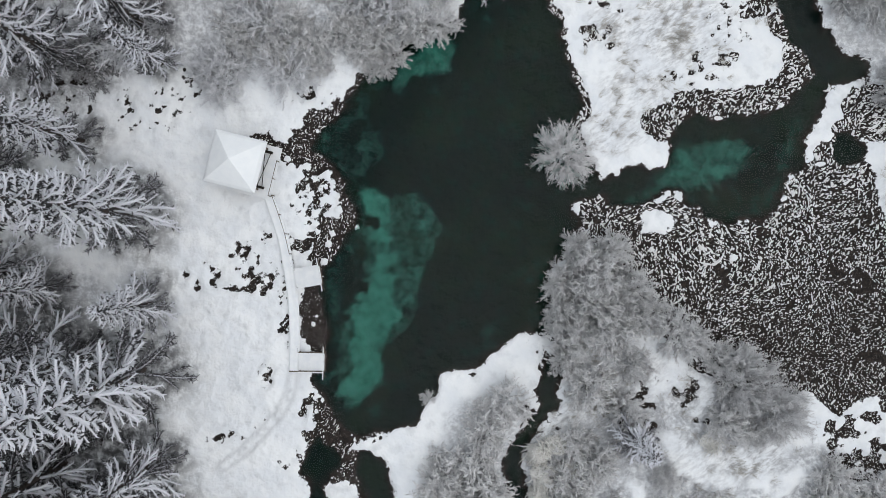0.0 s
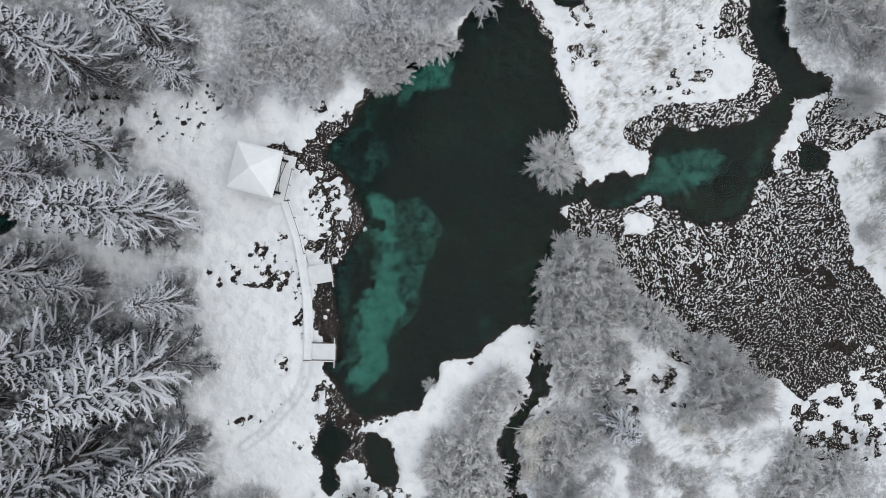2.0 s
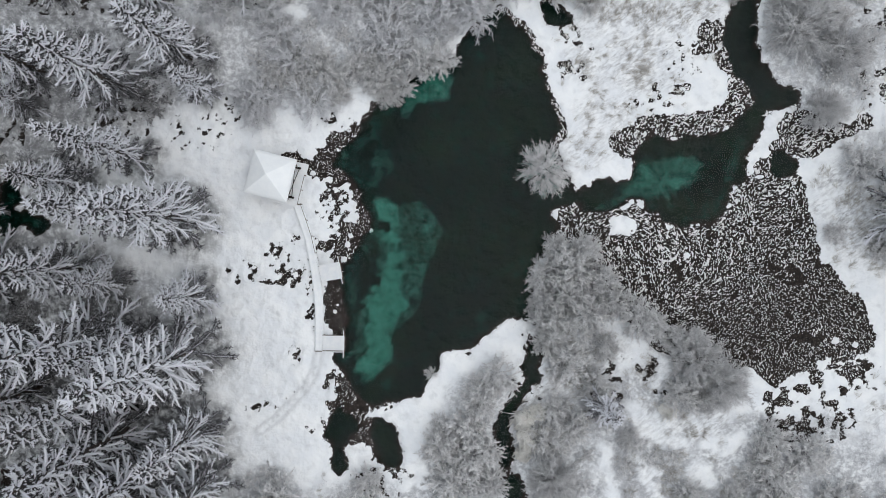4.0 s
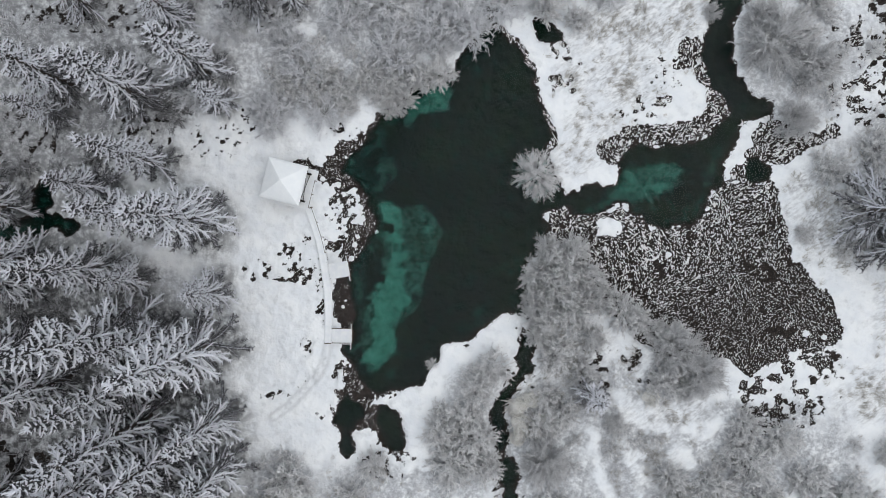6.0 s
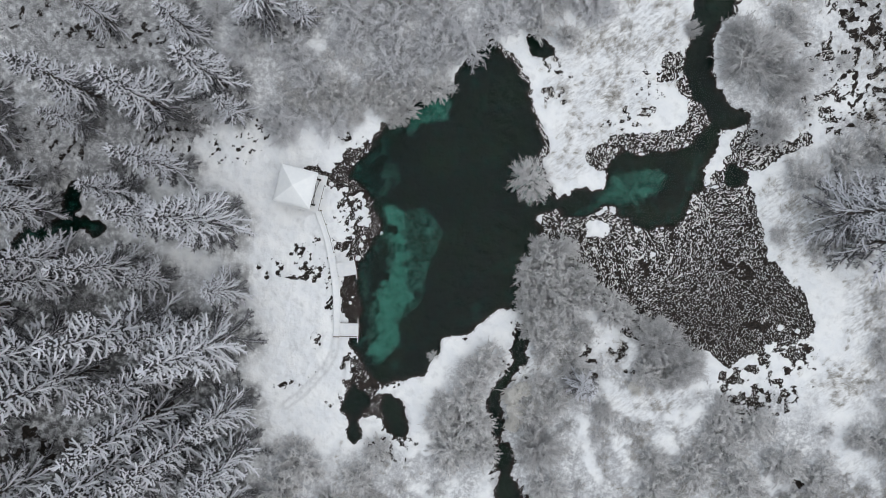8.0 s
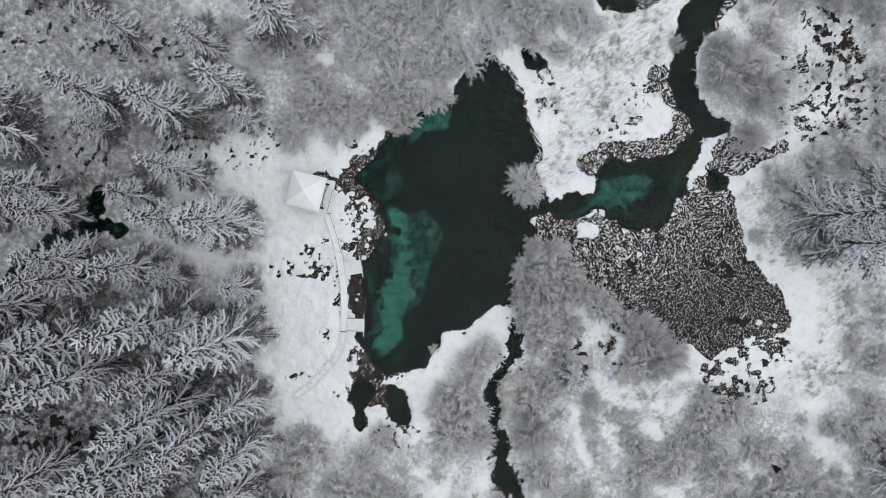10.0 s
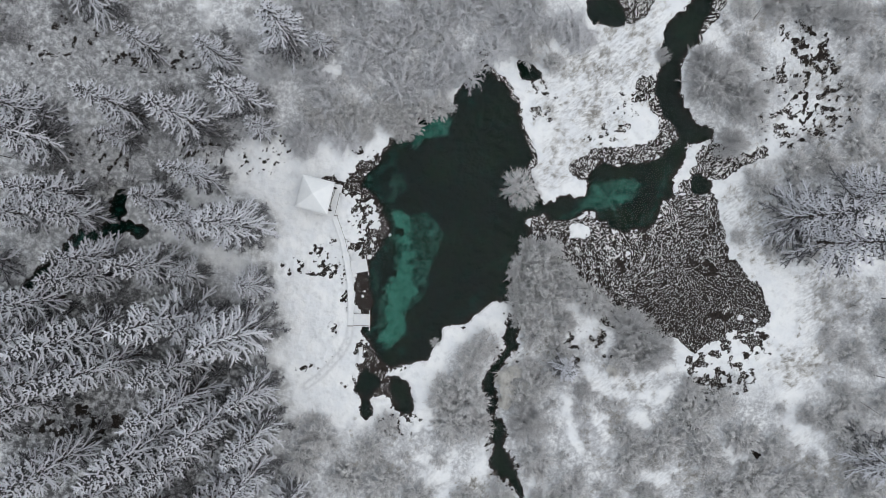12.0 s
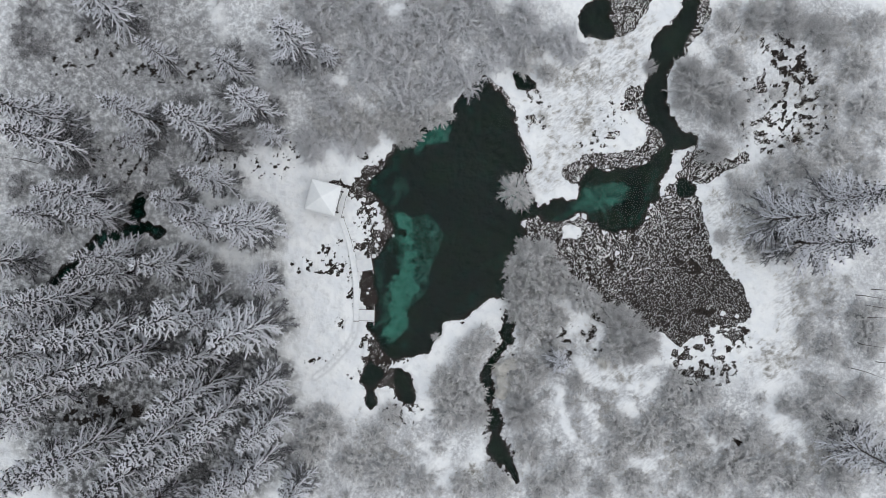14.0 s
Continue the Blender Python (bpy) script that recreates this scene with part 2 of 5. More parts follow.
MAIN_POND = NORTH_EAST_SHORE + SOUTH_WEST_SHORE
EAST_POND = [
    (14.07, 6.32), (15.2, 6.62), (16.49, 7.24), (18.8, 7.29), (20.23, 7.4), (20.65, 8.68), (20.54, 10.32), (21.16, 11.71), (22.9, 12.02), (25.99, 12.07),
    (28.55, 12.38), (30.87, 12.89), (32.25, 13.81), (33.69, 15.46), (35.74, 15.2), (34.46, 13.15), (33.28, 10.84), (32.77, 8.53), (31.64, 6.21), (30.51, 3.9),
    (29.07, 2.72), (27.01, 2.41), (24.75, 2.21), (23.01, 3.54), (21.36, 5.29), (19.93, 4.98), (17.77, 3.95), (15.97, 3.95), (14.17, 4.93),
]
NORTH_CHANNEL = [
    (38.19, 40.4), (36.2, 36.53), (35.08, 34.56), (32.75, 33.01), (31.45, 30.95), (31.44, 28.36), (31.26, 25.78), (30.4, 24.74), (30.56, 21.47), (31.24, 18.7),
    (34, 16.62), (32.96, 14.73), (37.01, 15.06), (39.17, 16.43), (35.73, 18.43), (34.01, 21.02), (33.85, 24.9), (34.46, 27.92), (36.44, 29.64), (37.05, 31.79),
    (38.69, 33.94), (38.87, 36.95), (39.23, 40.4),
]
SOUTH_STREAM = [
    (9.77, -8.68), (10.8, -11.27), (10.19, -13), (11.05, -13.87), (8.88, -16.02), (7.33, -17.31), (6.97, -19.47), (7.14, -21.63), (7.65, -24.23), (8.86, -25.53),
    (7.99, -27.25), (8.41, -28.99), (9.71, -30.29), (10.13, -32.88), (11.16, -35.48), (10.55, -35.65), (9.26, -33.31), (7.54, -32.18), (6.07, -31.57), (6.25, -29.84),
    (6.95, -28.55), (6.43, -26.82), (6.7, -25.52), (5.84, -22.49), (5.59, -19.04), (6.72, -17.31), (8.46, -14.72), (9.15, -13), (9.07, -10.4),
]
SW_POOL = [
    (-12.12, -17.92), (-11.4, -17.0), (-10.48, -17.56), (-9.45, -18.33), (-9.1, -19.6), (-10.0, -20.3), (-10.7, -21.3), (-10.9, -22.6), (-10.4, -24.0), (-11.6, -24.4),
    (-12.4, -23.0), (-12.1, -21.3), (-12.8, -20.5), (-12.9, -19.2),
]
SW_POOL_EAST = [
    (-7.8, -18.9), (-6.6, -18.2), (-5.7, -19.0), (-5.0, -19.9), (-4.6, -21.0), (-4.2, -22.3), (-5.1, -23.7), (-6.6, -23.5), (-7.3, -22.4), (-7.5, -20.9),
]
ROUND_POOL = [
    (35.36, 9.8), (36.57, 10.92), (38.12, 10.05), (38.46, 8.07), (36.99, 7.47), (35.27, 7.82),
]
NORTH_POOL = [
    (10.31, 26.72), (12.03, 26.89), (13.75, 25.41), (13.49, 24.29), (11.16, 24.3),
]
FAR_POOL = [
    (20.68, 36.17), (22.41, 37.88), (25.43, 38.3), (25.42, 34.42), (26.71, 32.69), (24.98, 31.66), (22.83, 32.54), (20.93, 32.2),
]
FOREST_BROOK = [
    (-60.82, -5.36), (-57.51, -2.25), (-55.08, -0.36), (-53.51, 1.54), (-51.95, 2.92), (-50.73, 2.57), (-49.52, 3.43), (-48.48, 3.26), (-47.95, 4.99), (-48.29, 6.37),
    (-47.08, 7.58), (-45.69, 8.61), (-45.26, 7.92), (-46.22, 6.54), (-45.87, 5.5), (-46.74, 4.64), (-46.4, 3.6), (-45.36, 3.77), (-43.98, 3.07), (-42.94, 3.24),
    (-42.42, 2.37), (-43.81, 2.03), (-45.02, 2.73), (-46.23, 2.56), (-47.27, 1.7), (-48.83, 2.05), (-50.22, 1.01), (-51.61, 1.54), (-52.82, 0.16), (-54.91, -1.39),
    (-57.17, -3.29), (-59.78, -5.71),
]
EAST_MARSH = [
    (11.96, 3.58), (13.09, 4.79), (15.68, 5.04), (17.14, 3.65), (21.03, 5.11), (22.75, 3.2), (25.34, 1.98), (29.65, 2.92), (31.38, 5.76), (33.11, 7.48),
    (35.53, 8.08), (37.08, 7.21), (38.8, 7.81), (40, 3.32), (41.02, -1.86), (43.6, -3.42), (46.18, -7.06), (47.04, -9.65), (45.13, -12.23), (41.68, -11.8),
    (39.5, -13.0), (37.2, -14.2), (35.4, -15.2), (34.6, -13.6), (32.63, -13.06), (28.32, -13.22), (24.61, -12.18), (20.99, -9.14), (17.55, -4.38), (14.54, -0.49),
    (12.56, 2.11),
]
ISLE_RIM = [
    (17.77, 12.12), (20.59, 13.15), (21.11, 14.17), (22.39, 14.84), (25.99, 14.33), (29.07, 14.94), (30.87, 16.23), (31.38, 17.77), (30.35, 19.05), (29.17, 19.82),
    (30.2, 21.88), (31.38, 22.65), (31.74, 19.57), (34.1, 16.38), (32.92, 14.17), (31.12, 12.79), (26.5, 12.17), (21.62, 11.76), (20.59, 9.81), (19.05, 10.32),
    (18.03, 11.09),
]
EAST_RIM = [
    (5.56, 26.22), (6.6, 28.46), (5.13, 28.9), (4.87, 26.91), (7.28, 25.61), (9.18, 23.96), (10.21, 22.41), (11.06, 20.24), (11.58, 18.26), (12.26, 16.36),
    (13.12, 14.2), (13.28, 12.04), (12.25, 11.61), (11.39, 15.32), (10.54, 19.82), (8.83, 23.1), (7.28, 24.57),
]
WEST_RIM = [
    (-14.17, 9.71), (-13.04, 11.09), (-11.5, 11.97), (-9.45, 12.89), (-7.65, 15.2), (-6.62, 16.07), (-7.4, 13.92), (-9.19, 11.61), (-11.5, 9.81), (-9.45, 8.17),
    (-8.17, 5.19), (-7.4, 2), (-9.45, -0.36), (-10.73, -1.75), (-12.79, -1.08), (-12.27, 0.05), (-11.76, 1.85), (-10.73, 3.13), (-9.35, 3.39), (-9.71, 4.93),
    (-9.45, 6.73), (-11.5, 7.24), (-13.56, 7.75), (-14.59, 8.53),
]
WALK_RIM = [
    (-13.15, -3.29), (-10.99, -1.49), (-10.07, -4.06), (-9.86, -8.17), (-10.48, -10.48), (-12.53, -9.3), (-12.94, -8.17), (-13.04, -6.11),
]
SW_RIM = [
    (-11.86, -13.92), (-9.86, -13.81), (-9.14, -15.87), (-8.53, -17.31), (-7.4, -18.44), (-5.96, -22.8), (-7.4, -22.8), (-8.94, -21), (-9.35, -22.55), (-10.22, -22.55),
    (-10.73, -21), (-12.53, -20.49), (-12.94, -18.44), (-12.53, -16.9), (-11.5, -15.87),
]
SOUTH_RIM = [
    (8.27, -8.17), (9.45, -8.42), (10.32, -10.22), (10.48, -12.79), (9.3, -14.33), (8.78, -12.79), (8.63, -10.22),
]
NE_RIM = [
    (36.15, 14.11), (39.17, 15.23), (43.47, 12.8), (46.06, 15.2), (46.92, 13.21), (41.74, 11.08), (39.15, 8.93), (37, 11.09), (38.72, 8.07), (34.84, 7.65),
    (32.25, 7.23), (34.41, 9.38), (36.14, 11.53),
]
NORTH_BANK = [
    (38.79, 39.54), (40.6, 37.81), (40.42, 33.93), (38.34, 31.78), (36.79, 29.2), (36.18, 29.64), (37.05, 32.22), (38.69, 33.94),
]
ISLE_BOG = [
    (27.12, 24.07), (29.71, 24.92), (31, 24.05), (30.99, 22.33), (28.84, 21.04), (27.29, 21.48),
]
FAR_BOG = [
    (24.14, 38.74), (32.76, 38.7), (31.46, 36.55), (29.3, 34.41), (29.73, 33.11), (27.14, 32.26), (25.42, 32.7),
]
WOOD_FLOOR = [
    (-71.36, 41.73), (-35.87, 41.58), (-33.3, 32.93), (-28.57, 27.73), (-26.43, 21.68), (-27.31, 17.36), (-31.64, 15.48), (-39.02, 9.62), (-39.49, -0.75), (-32.57, -2.5),
    (-28.71, -10.3), (-24.84, -17.23), (-24.43, -24.15), (-24.92, -41.46), (-71.73, -41.36),
]
SNOW_STRIP = [
    (34.42, 14.72), (36.15, 14.11), (35.28, 11.1), (33.29, 8.09), (32.08, 7.49), (32.43, 9.81), (33.3, 12.4),
]
SILT_A = [
    (-7.4, 4.93), (-5.96, 5.19), (-4.83, 3.65), (-4.21, 2.11), (-4.93, 0.56), (-4.83, -1.49), (-4.21, -3.03), (-3.9, -6.11), (-4.83, -7.65), (-6.11, -10.22),
    (-5.96, -12.79), (-7.4, -14.23), (-9.45, -13.3), (-9.71, -11.5), (-7.4, -8.17), (-8.83, -6.11), (-7.4, -4.06), (-6.62, -1.49), (-7.4, 0.05), (-6.62, 2.11),
]
SILT_B = [
    (-4.83, 5.19), (-2.26, 5.44), (-0.46, 3.39), (-0.46, 0.56), (-2, -3.03), (-2.26, -6.62), (-4.83, -8.68), (-7.4, -12.27), (-9.45, -12.79), (-9.96, -10.22),
    (-8.94, -6.11), (-7.4, -3.03), (-7.4, 2.11),
]
SILT_C = [
    (-4.83, 15.46), (-2.77, 17.26), (-0.98, 18.8), (0.82, 19.46), (1.59, 18.28), (0.31, 16.9), (-2.26, 15.46), (-4.06, 14.94),
]
SILT_D = [
    (-8.94, 10.58), (-6.37, 10.84), (-4.57, 9.3), (-4.83, 7.24), (-7.4, 6.73), (-8.83, 8.27),
]
SILT_E = [
    (21.62, 9.4), (24.45, 10.32), (28.04, 10.58), (28.96, 9.04), (28.3, 6.73), (25.99, 5.29), (22.9, 5.19), (21.11, 5.5), (18.8, 4.57), (17.67, 4.06),
    (19.31, 5.44),
]
SILT_F = [
    (7.5, 0.05), (9.55, 0.05), (9.81, -6.11), (8.01, -6.11), (6.73, -3.03),
]
SILT_G = [
    (3.39, -7.14), (5.44, -6.88), (4.93, -8.68), (3.39, -9.71),
]
SILT_H = [
    (2.36, 22.65), (4.93, 23.16), (5.44, 20.59), (2.88, 20.08),
]
SILT_I = [
    (32.2, 12.2), (33.2, 12.0), (32.2, 9.0), (31.4, 6.4), (30.5, 4.2), (28.8, 3.0), (26.4, 2.7), (26.2, 3.5), (28.4, 4.1), (29.6, 5.4), (30.4, 7.5), (31.0, 10.0),
]
SILT_J = [
    (16.0, 4.3), (19.0, 5.8), (21.3, 7.4), (22.3, 6.6), (20.2, 5.1), (17.2, 3.9),
]
WATERS = (MAIN_POND, EAST_POND, NORTH_CHANNEL, SW_POOL, SW_POOL_EAST, ROUND_POOL, NORTH_POOL, FAR_POOL)
BOGS = (EAST_MARSH, ISLE_RIM, EAST_RIM, WALK_RIM, NE_RIM, NORTH_BANK, ISLE_BOG, FAR_BOG)
# dark strip along the north side of the pavilion deck
PAVILION_GAP = [
    (-17.6, 10.5), (-15.5, 10.0), (-13.6, 9.4), (-13.5, 8.6), (-15.5, 9.3), (-17.4, 9.8),
]
# rims where snow and bare bog interlace
LACE = (WEST_RIM, SW_RIM, SOUTH_RIM)
# places where bare ground breaks through the snow: middle, half sizes, cell size, share of bare ground
BREAKS = [
    (17.51, -12.79, 1.28, 1.13, 0.6, 0.42), (19.93, -11.66, 0.62, 0.51, 0.6, 0.5), (11.61, -6.11, 0.92, 0.92, 0.6, 0.4), (15.2, -15.36, 1.28, 1.03, 0.6, 0.4),
    (23.42, -15.61, 0.82, 0.51, 0.6, 0.4), (2.47, -10.99, 0.72, 0.62, 0.55, 0.5), (-12.27, -15.1, 1.03, 2.05, 0.6, 0.36), (-15.61, -15.25, 0.72, 0.62, 0.5, 0.36),
    (-16.54, -16.18, 0.82, 0.51, 0.5, 0.4), (-19.72, -17.15, 1.54, 0.72, 0.5, 0.3), (-14.33, -19.57, 0.72, 0.51, 0.6, 0.4), (-16.13, -11.5, 0.72, 1.54, 0.5, 0.22),
    (-16.64, -2, 4.62, 2.4, 0.6, 0.40), (-21, -2.3, 3.2, 1.5, 0.6, 0.42), (-15.61, -0.46, 2.05, 2.05, 0.6, 0.34), (-14.17, -6.11, 0.82, 3.08, 0.5, 0.36),
]
BREAKS += [
    (-26.0, 12.6, 4.2, 2.2, 0.5, 0.20), (-11.5, 13.4, 2.05, 1.54, 0.7, 0.35), (-11.25, 4.93, 2.31, 2.57, 0.55, 0.42), (-12.27, 0.05, 1.54, 1.13, 0.6, 0.45),
    (14.69, 19.31, 0.92, 1.13, 0.8, 0.55), (14.94, 21.88, 1.8, 0.62, 0.6, 0.4), (24.19, 16.74, 1.8, 1.64, 0.6, 0.38), (21.36, 15.46, 2.05, 0.72, 0.5, 0.36),
    (28.3, 21.62, 1.34, 0.82, 0.7, 0.6), (26.5, 20.59, 3.08, 2.05, 0.5, 0.22), (13.74, 19.37, 1.21, 1.21, 0.8, 0.55), (14.18, 23.68, 1.38, 1.56, 0.7, 0.42),
    (25.81, 17.17, 1.04, 1.21, 0.7, 0.45), (52.55, 30, 5.18, 3.46, 0.9, 0.36), (51.68, 23.11, 6.48, 5.18, 0.8, 0.36), (50.37, 17.51, 6.05, 3.02, 0.7, 0.4),
]
BREAKS += [
    (54.69, 21.38, 5.18, 6.05, 0.6, 0.3), (39.4, -16.0, 4.6, 3.8, 0.8, 0.58), (43.41, -12.23, 3.46, 4.32, 1, 0.42), (36.05, -25.59, 1.21, 1.21, 0.9, 0.6),
    (45.27, -28.64, 1.21, 1.56, 0.8, 0.6), (-41.11, 27.2, 8.5, 1.9, 0.5, 0.36), (-53.21, 31.72, 3.46, 2.42, 1, 0.42), (-56.69, 28.27, 4.32, 2.16, 0.7, 0.32),
    (-48.96, 13.55, 5.18, 3.02, 0.8, 0.36), (-34.67, 14.0, 3.6, 2.2, 0.5, 0.34), (-21.5, 15.6, 2.4, 1.4, 0.5, 0.22), (-55.04, 8.81, 3.46, 2.59, 1.2, 0.5),
    (-52.58, -24.51, 6.05, 2.42, 1.1, 0.5), (-33.49, -15.47, 5.18, 3.46, 1.2, 0.3), (-57.79, -26.23, 3.46, 1.3, 1, 0.5), (-7.53, -15.54, 1.04, 0.69, 0.6, 0.5),
]
BREAKS += [
    (8.6, -15.5, 1.8, 2.4, 0.5, 0.44), (6.3, -20.6, 1.5, 3.2, 0.5, 0.42), (7.4, -26.6, 1.7, 3.2, 0.5, 0.42), (8.6, -31.8, 2.2, 2.6, 0.5, 0.44),
    (43.6, -14.6, 2.8, 3.6, 0.8, 0.55), (37.6, -18.6, 2.6, 3.2, 0.8, 0.52), (41.5, -19.4, 3.4, 2.0, 0.5, 0.34),
]
BREAKS += [
    (-7.54, -17.27, 2.59, 0.86, 0.6, 0.4), (-9.45, -16.9, 2.57, 3.08, 0.7, 0.36), (22.28, -13.03, 1.38, 1.56, 1.2, 0.45), (18.82, -15.61, 1.21, 1.73, 1, 0.5),
    (-6.27, -25.06, 3.02, 1.73, 0.6, 0.38), (-7.55, -21.6, 2.59, 2.59, 0.6, 0.3), (-4.34, 37.13, 1.21, 1.04, 0.7, 0.5),
]
# single snow banks that lie in the bogs: middle and half sizes
BANKS = [
    (19.46, 2.47, 1.85, 1.23), (-9.0, -22.3, 1.5, 1.4), (-13.6, -18.99, 0.26, 0.26), (24.96, 21.62, 0.51, 0.51),
]
# zones of withered stalks in the snow: middle, half sizes, strength
STALKS = [
    (20.34, 19.57, 7.19, 3.6, 0.8), (17.77, 14.94, 3.6, 2.05, 0.6), (15.72, 10.84, 3.08, 2.57, 0.5), (25.42, 32.7, 4.32, 2.59, 0.5),
    (9.04, -18.95, 2.31, 3.08, 1), (43.45, 4.17, 3.89, 6.05, 1), (46.89, -0.16, 3.46, 2.59, 0.8), (61.59, 29.97, 6.05, 5.18, 0.9),
    (45.24, 32.62, 5.18, 3.46, 0.8), (58.13, 23.09, 7.78, 6.91, 0.7), (57.25, 14.47, 9.5, 4.32, 0.8), (48.57, -17.42, 3.46, 2.59, 0.5),
    (54.61, -13.99, 3.46, 4.32, 0.6), (29.57, -30.33, 7.78, 6.91, 1), (23.54, -22.54, 5.18, 4.32, 0.9), (14.94, -13.88, 5.18, 6.91, 0.9),
]
STALKS += [
    (55.5, -8.5, 5.0, 7.5, 0.8), (51.0, -17.0, 4.0, 4.0, 0.6), (26.0, -18.5, 5.5, 3.0, 1.0), (22.0, -26.0, 3.5, 4.5, 1.0), (23.5, -12.5, 2.0, 3.0, 0.9), (23.5, 27.0, 7.5, 4.5, 0.9), (27.5, 33.0, 5.0, 4.0, 0.8), (18.0, 25.0, 4.0, 3.0, 0.7),
    (39.91, -32.95, 7.78, 4.32, 1), (52.85, -31.25, 7.78, 5.18, 0.9), (61.47, -31.27, 6.05, 6.05, 0.9),
    (25.99, -12.79, 3.08, 3.08, 0.9), (-9.31, -31.11, 6.91, 5.18, 0.8), (6.23, -35.47, 6.91, 3.46, 0.8),
]
# smooth drifts of deep snow between the bushes: middle, half sizes, turn in degrees
DRIFTS = [
    (23.5, -12.4, 1.3, 2.7, 12), (23.4, -18.4, 4.6, 1.1, -14), (24.2, -20.8, 3.2, 0.9, -20), (22.6, -26.0, 1.1, 4.0, 24), (18.4, -26.4, 0.7, 3.0, 20),
    (30.8, -20.6, 3.4, 1.2, -4), (21.4, -5.6, 1.9, 0.8, 10), (30.5, -33.0, 3.0, 1.2, 0), (37.2, -31.0, 2.0, 1.0, 20), (41.0, -29.8, 1.6, 1.8, 0),
    (-3.2, -23.0, 2.2, 3.0, 0), (-1.0, -31.5, 2.6, 2.6, 20), (52.0, -27.5, 3.4, 1.8, -30), (17.2, -22.4, 1.0, 2.6, -30), (27.5, -24.5, 2.4, 1.0, -30),
    (-16.6, 25.6, 2.0, 0.9, -20), (-6.0, 36.4, 1.8, 1.4, 0), (40.9, 5.4, 1.8, 3.4, 6),
]


def drifted(x, y):
    """How much a place lies in one of the drifts, from 0 to 1."""
    out = np.zeros(x.shape)
    edge = 0.75 * rough_noise(x, y, 1.5, 111, 3)
    for bx, by, sx, sy, turn in DRIFTS:
        c, d = math.cos(radians(turn)), math.sin(radians(turn))
        u, v = ((x - bx) * c + (y - by) * d) / sx, ((y - by) * c - (x - bx) * d) / sy
        out = np.maximum(out, smooth01(1.15 - np.hypot(u, v) + edge, 0, 0.5))
    return out


# zones of low brushwood: middle, half sizes, tangles in a square metre
BRUSH = [
    (-19.51, 20.79, 7.78, 5.18, 3.5), (-9.12, 27.66, 12.1, 9.5, 3.5), (-12.55, 35.44, 15.55, 5.18, 3.5), (1.26, 31.07, 7.78, 6.91, 3.5),
    (12.48, 33.61, 7.78, 5.18, 2.5), (-7.41, 20.74, 6.05, 3.46, 3.5), (14.17, -9.19, 4.11, 5.65, 3), (28.55, -14.33, 4.62, 3.6, 3.5),
    (15.2, -3.03, 3.6, 3.08, 3), (15.2, -17.41, 4.11, 3.08, 2.5), (9.72, -26.83, 4.32, 9.5, 4), (1.08, -25.94, 5.18, 7.78, 4),
    (-8.45, -31.97, 9.5, 7.78, 4), (-19.69, -31.08, 5.18, 7.78, 3.5), (19.21, -29.44, 7.78, 7.78, 4), (31.28, -32.93, 7.78, 5.18, 2.5),
]
BRUSH += [
    (40.79, -28.63, 9.5, 10.37, 4.5), (52.84, -33.84, 11.23, 6.05, 4), (61.47, -29.54, 7.78, 9.5, 4.5), (60.63, -18.32, 7.78, 5.18, 3),
    (55.45, -23.48, 5.18, 3.46, 3), (46.05, 10.2, 3.46, 3.46, 2), (51.21, 5.87, 4.32, 6.91, 3), (57.25, 11.02, 10.37, 6.91, 3.5),
    (61.57, 22.21, 7.78, 9.5, 3), (56.43, 33.43, 10.37, 5.18, 4), (43.52, 32.63, 5.18, 5.18, 3), (45.22, 23.14, 4.32, 6.91, 3),
    (40.9, 20.57, 6.91, 6.91, 3), (66.69, -1.08, 5.18, 12.1, 2.5), (-59.29, 28.72, 11.23, 9.5, 3.5), (-42.84, 26.92, 12.96, 10.37, 3),
]
BRUSH += [
    (-42.03, 14.82, 11.23, 5.18, 3), (-59.36, 12.29, 11.23, 6.91, 2.5), (-31.63, 19.11, 6.91, 5.18, 3), (-61.19, -11.93, 9.5, 11.23, 1),
    (-42.14, -13.72, 12.1, 10.37, 0.8), (-50.86, -29.28, 19.01, 9.5, 1), (-31.81, -31.05, 7.78, 7.78, 1), (-34.31, -5.09, 5.18, 4.32, 3),
    (-62.87, 1.92, 6.91, 5.18, 1.5), (-24.64, 38.94, 11.23, 5.18, 4), (18.32, -38.95, 19.01, 3.89, 3), (44.21, -39.01, 19.01, 3.89, 3),
    (-5.88, -38.9, 14.69, 3.02, 3), (68.44, 11.85, 4.32, 25.92, 3), (68.36, -33.01, 5.18, 10.37, 3), (-69.02, -17.97, 5.18, 21.6, 1),
]
BRUSH += [
    (-64.0, 36.0, 9.0, 7.0, 4.0), (-48.0, 38.0, 10.0, 5.0, 3.5), (24.0, -15.5, 6.0, 4.0, 3.5), (30.0, -24.5, 8.0, 4.5, 3.5), (19.0, -22.5, 6.5, 5.5, 3.5), (16.0, -20.0, 4.5, 4.5, 3.5), (60.5, -12.0, 6.5, 7.5, 3.5),
    (-27.5, 33.0, 7.0, 8.0, 3.5), (58.0, -9.0, 4.0, 6.5, 2.5), (55.0, 28.5, 8.0, 7.0, 2.0), (34.0, -20.5, 4.0, 3.0, 3.5), (4.0, -17.0, 4.0, 4.0, 3.0),
]
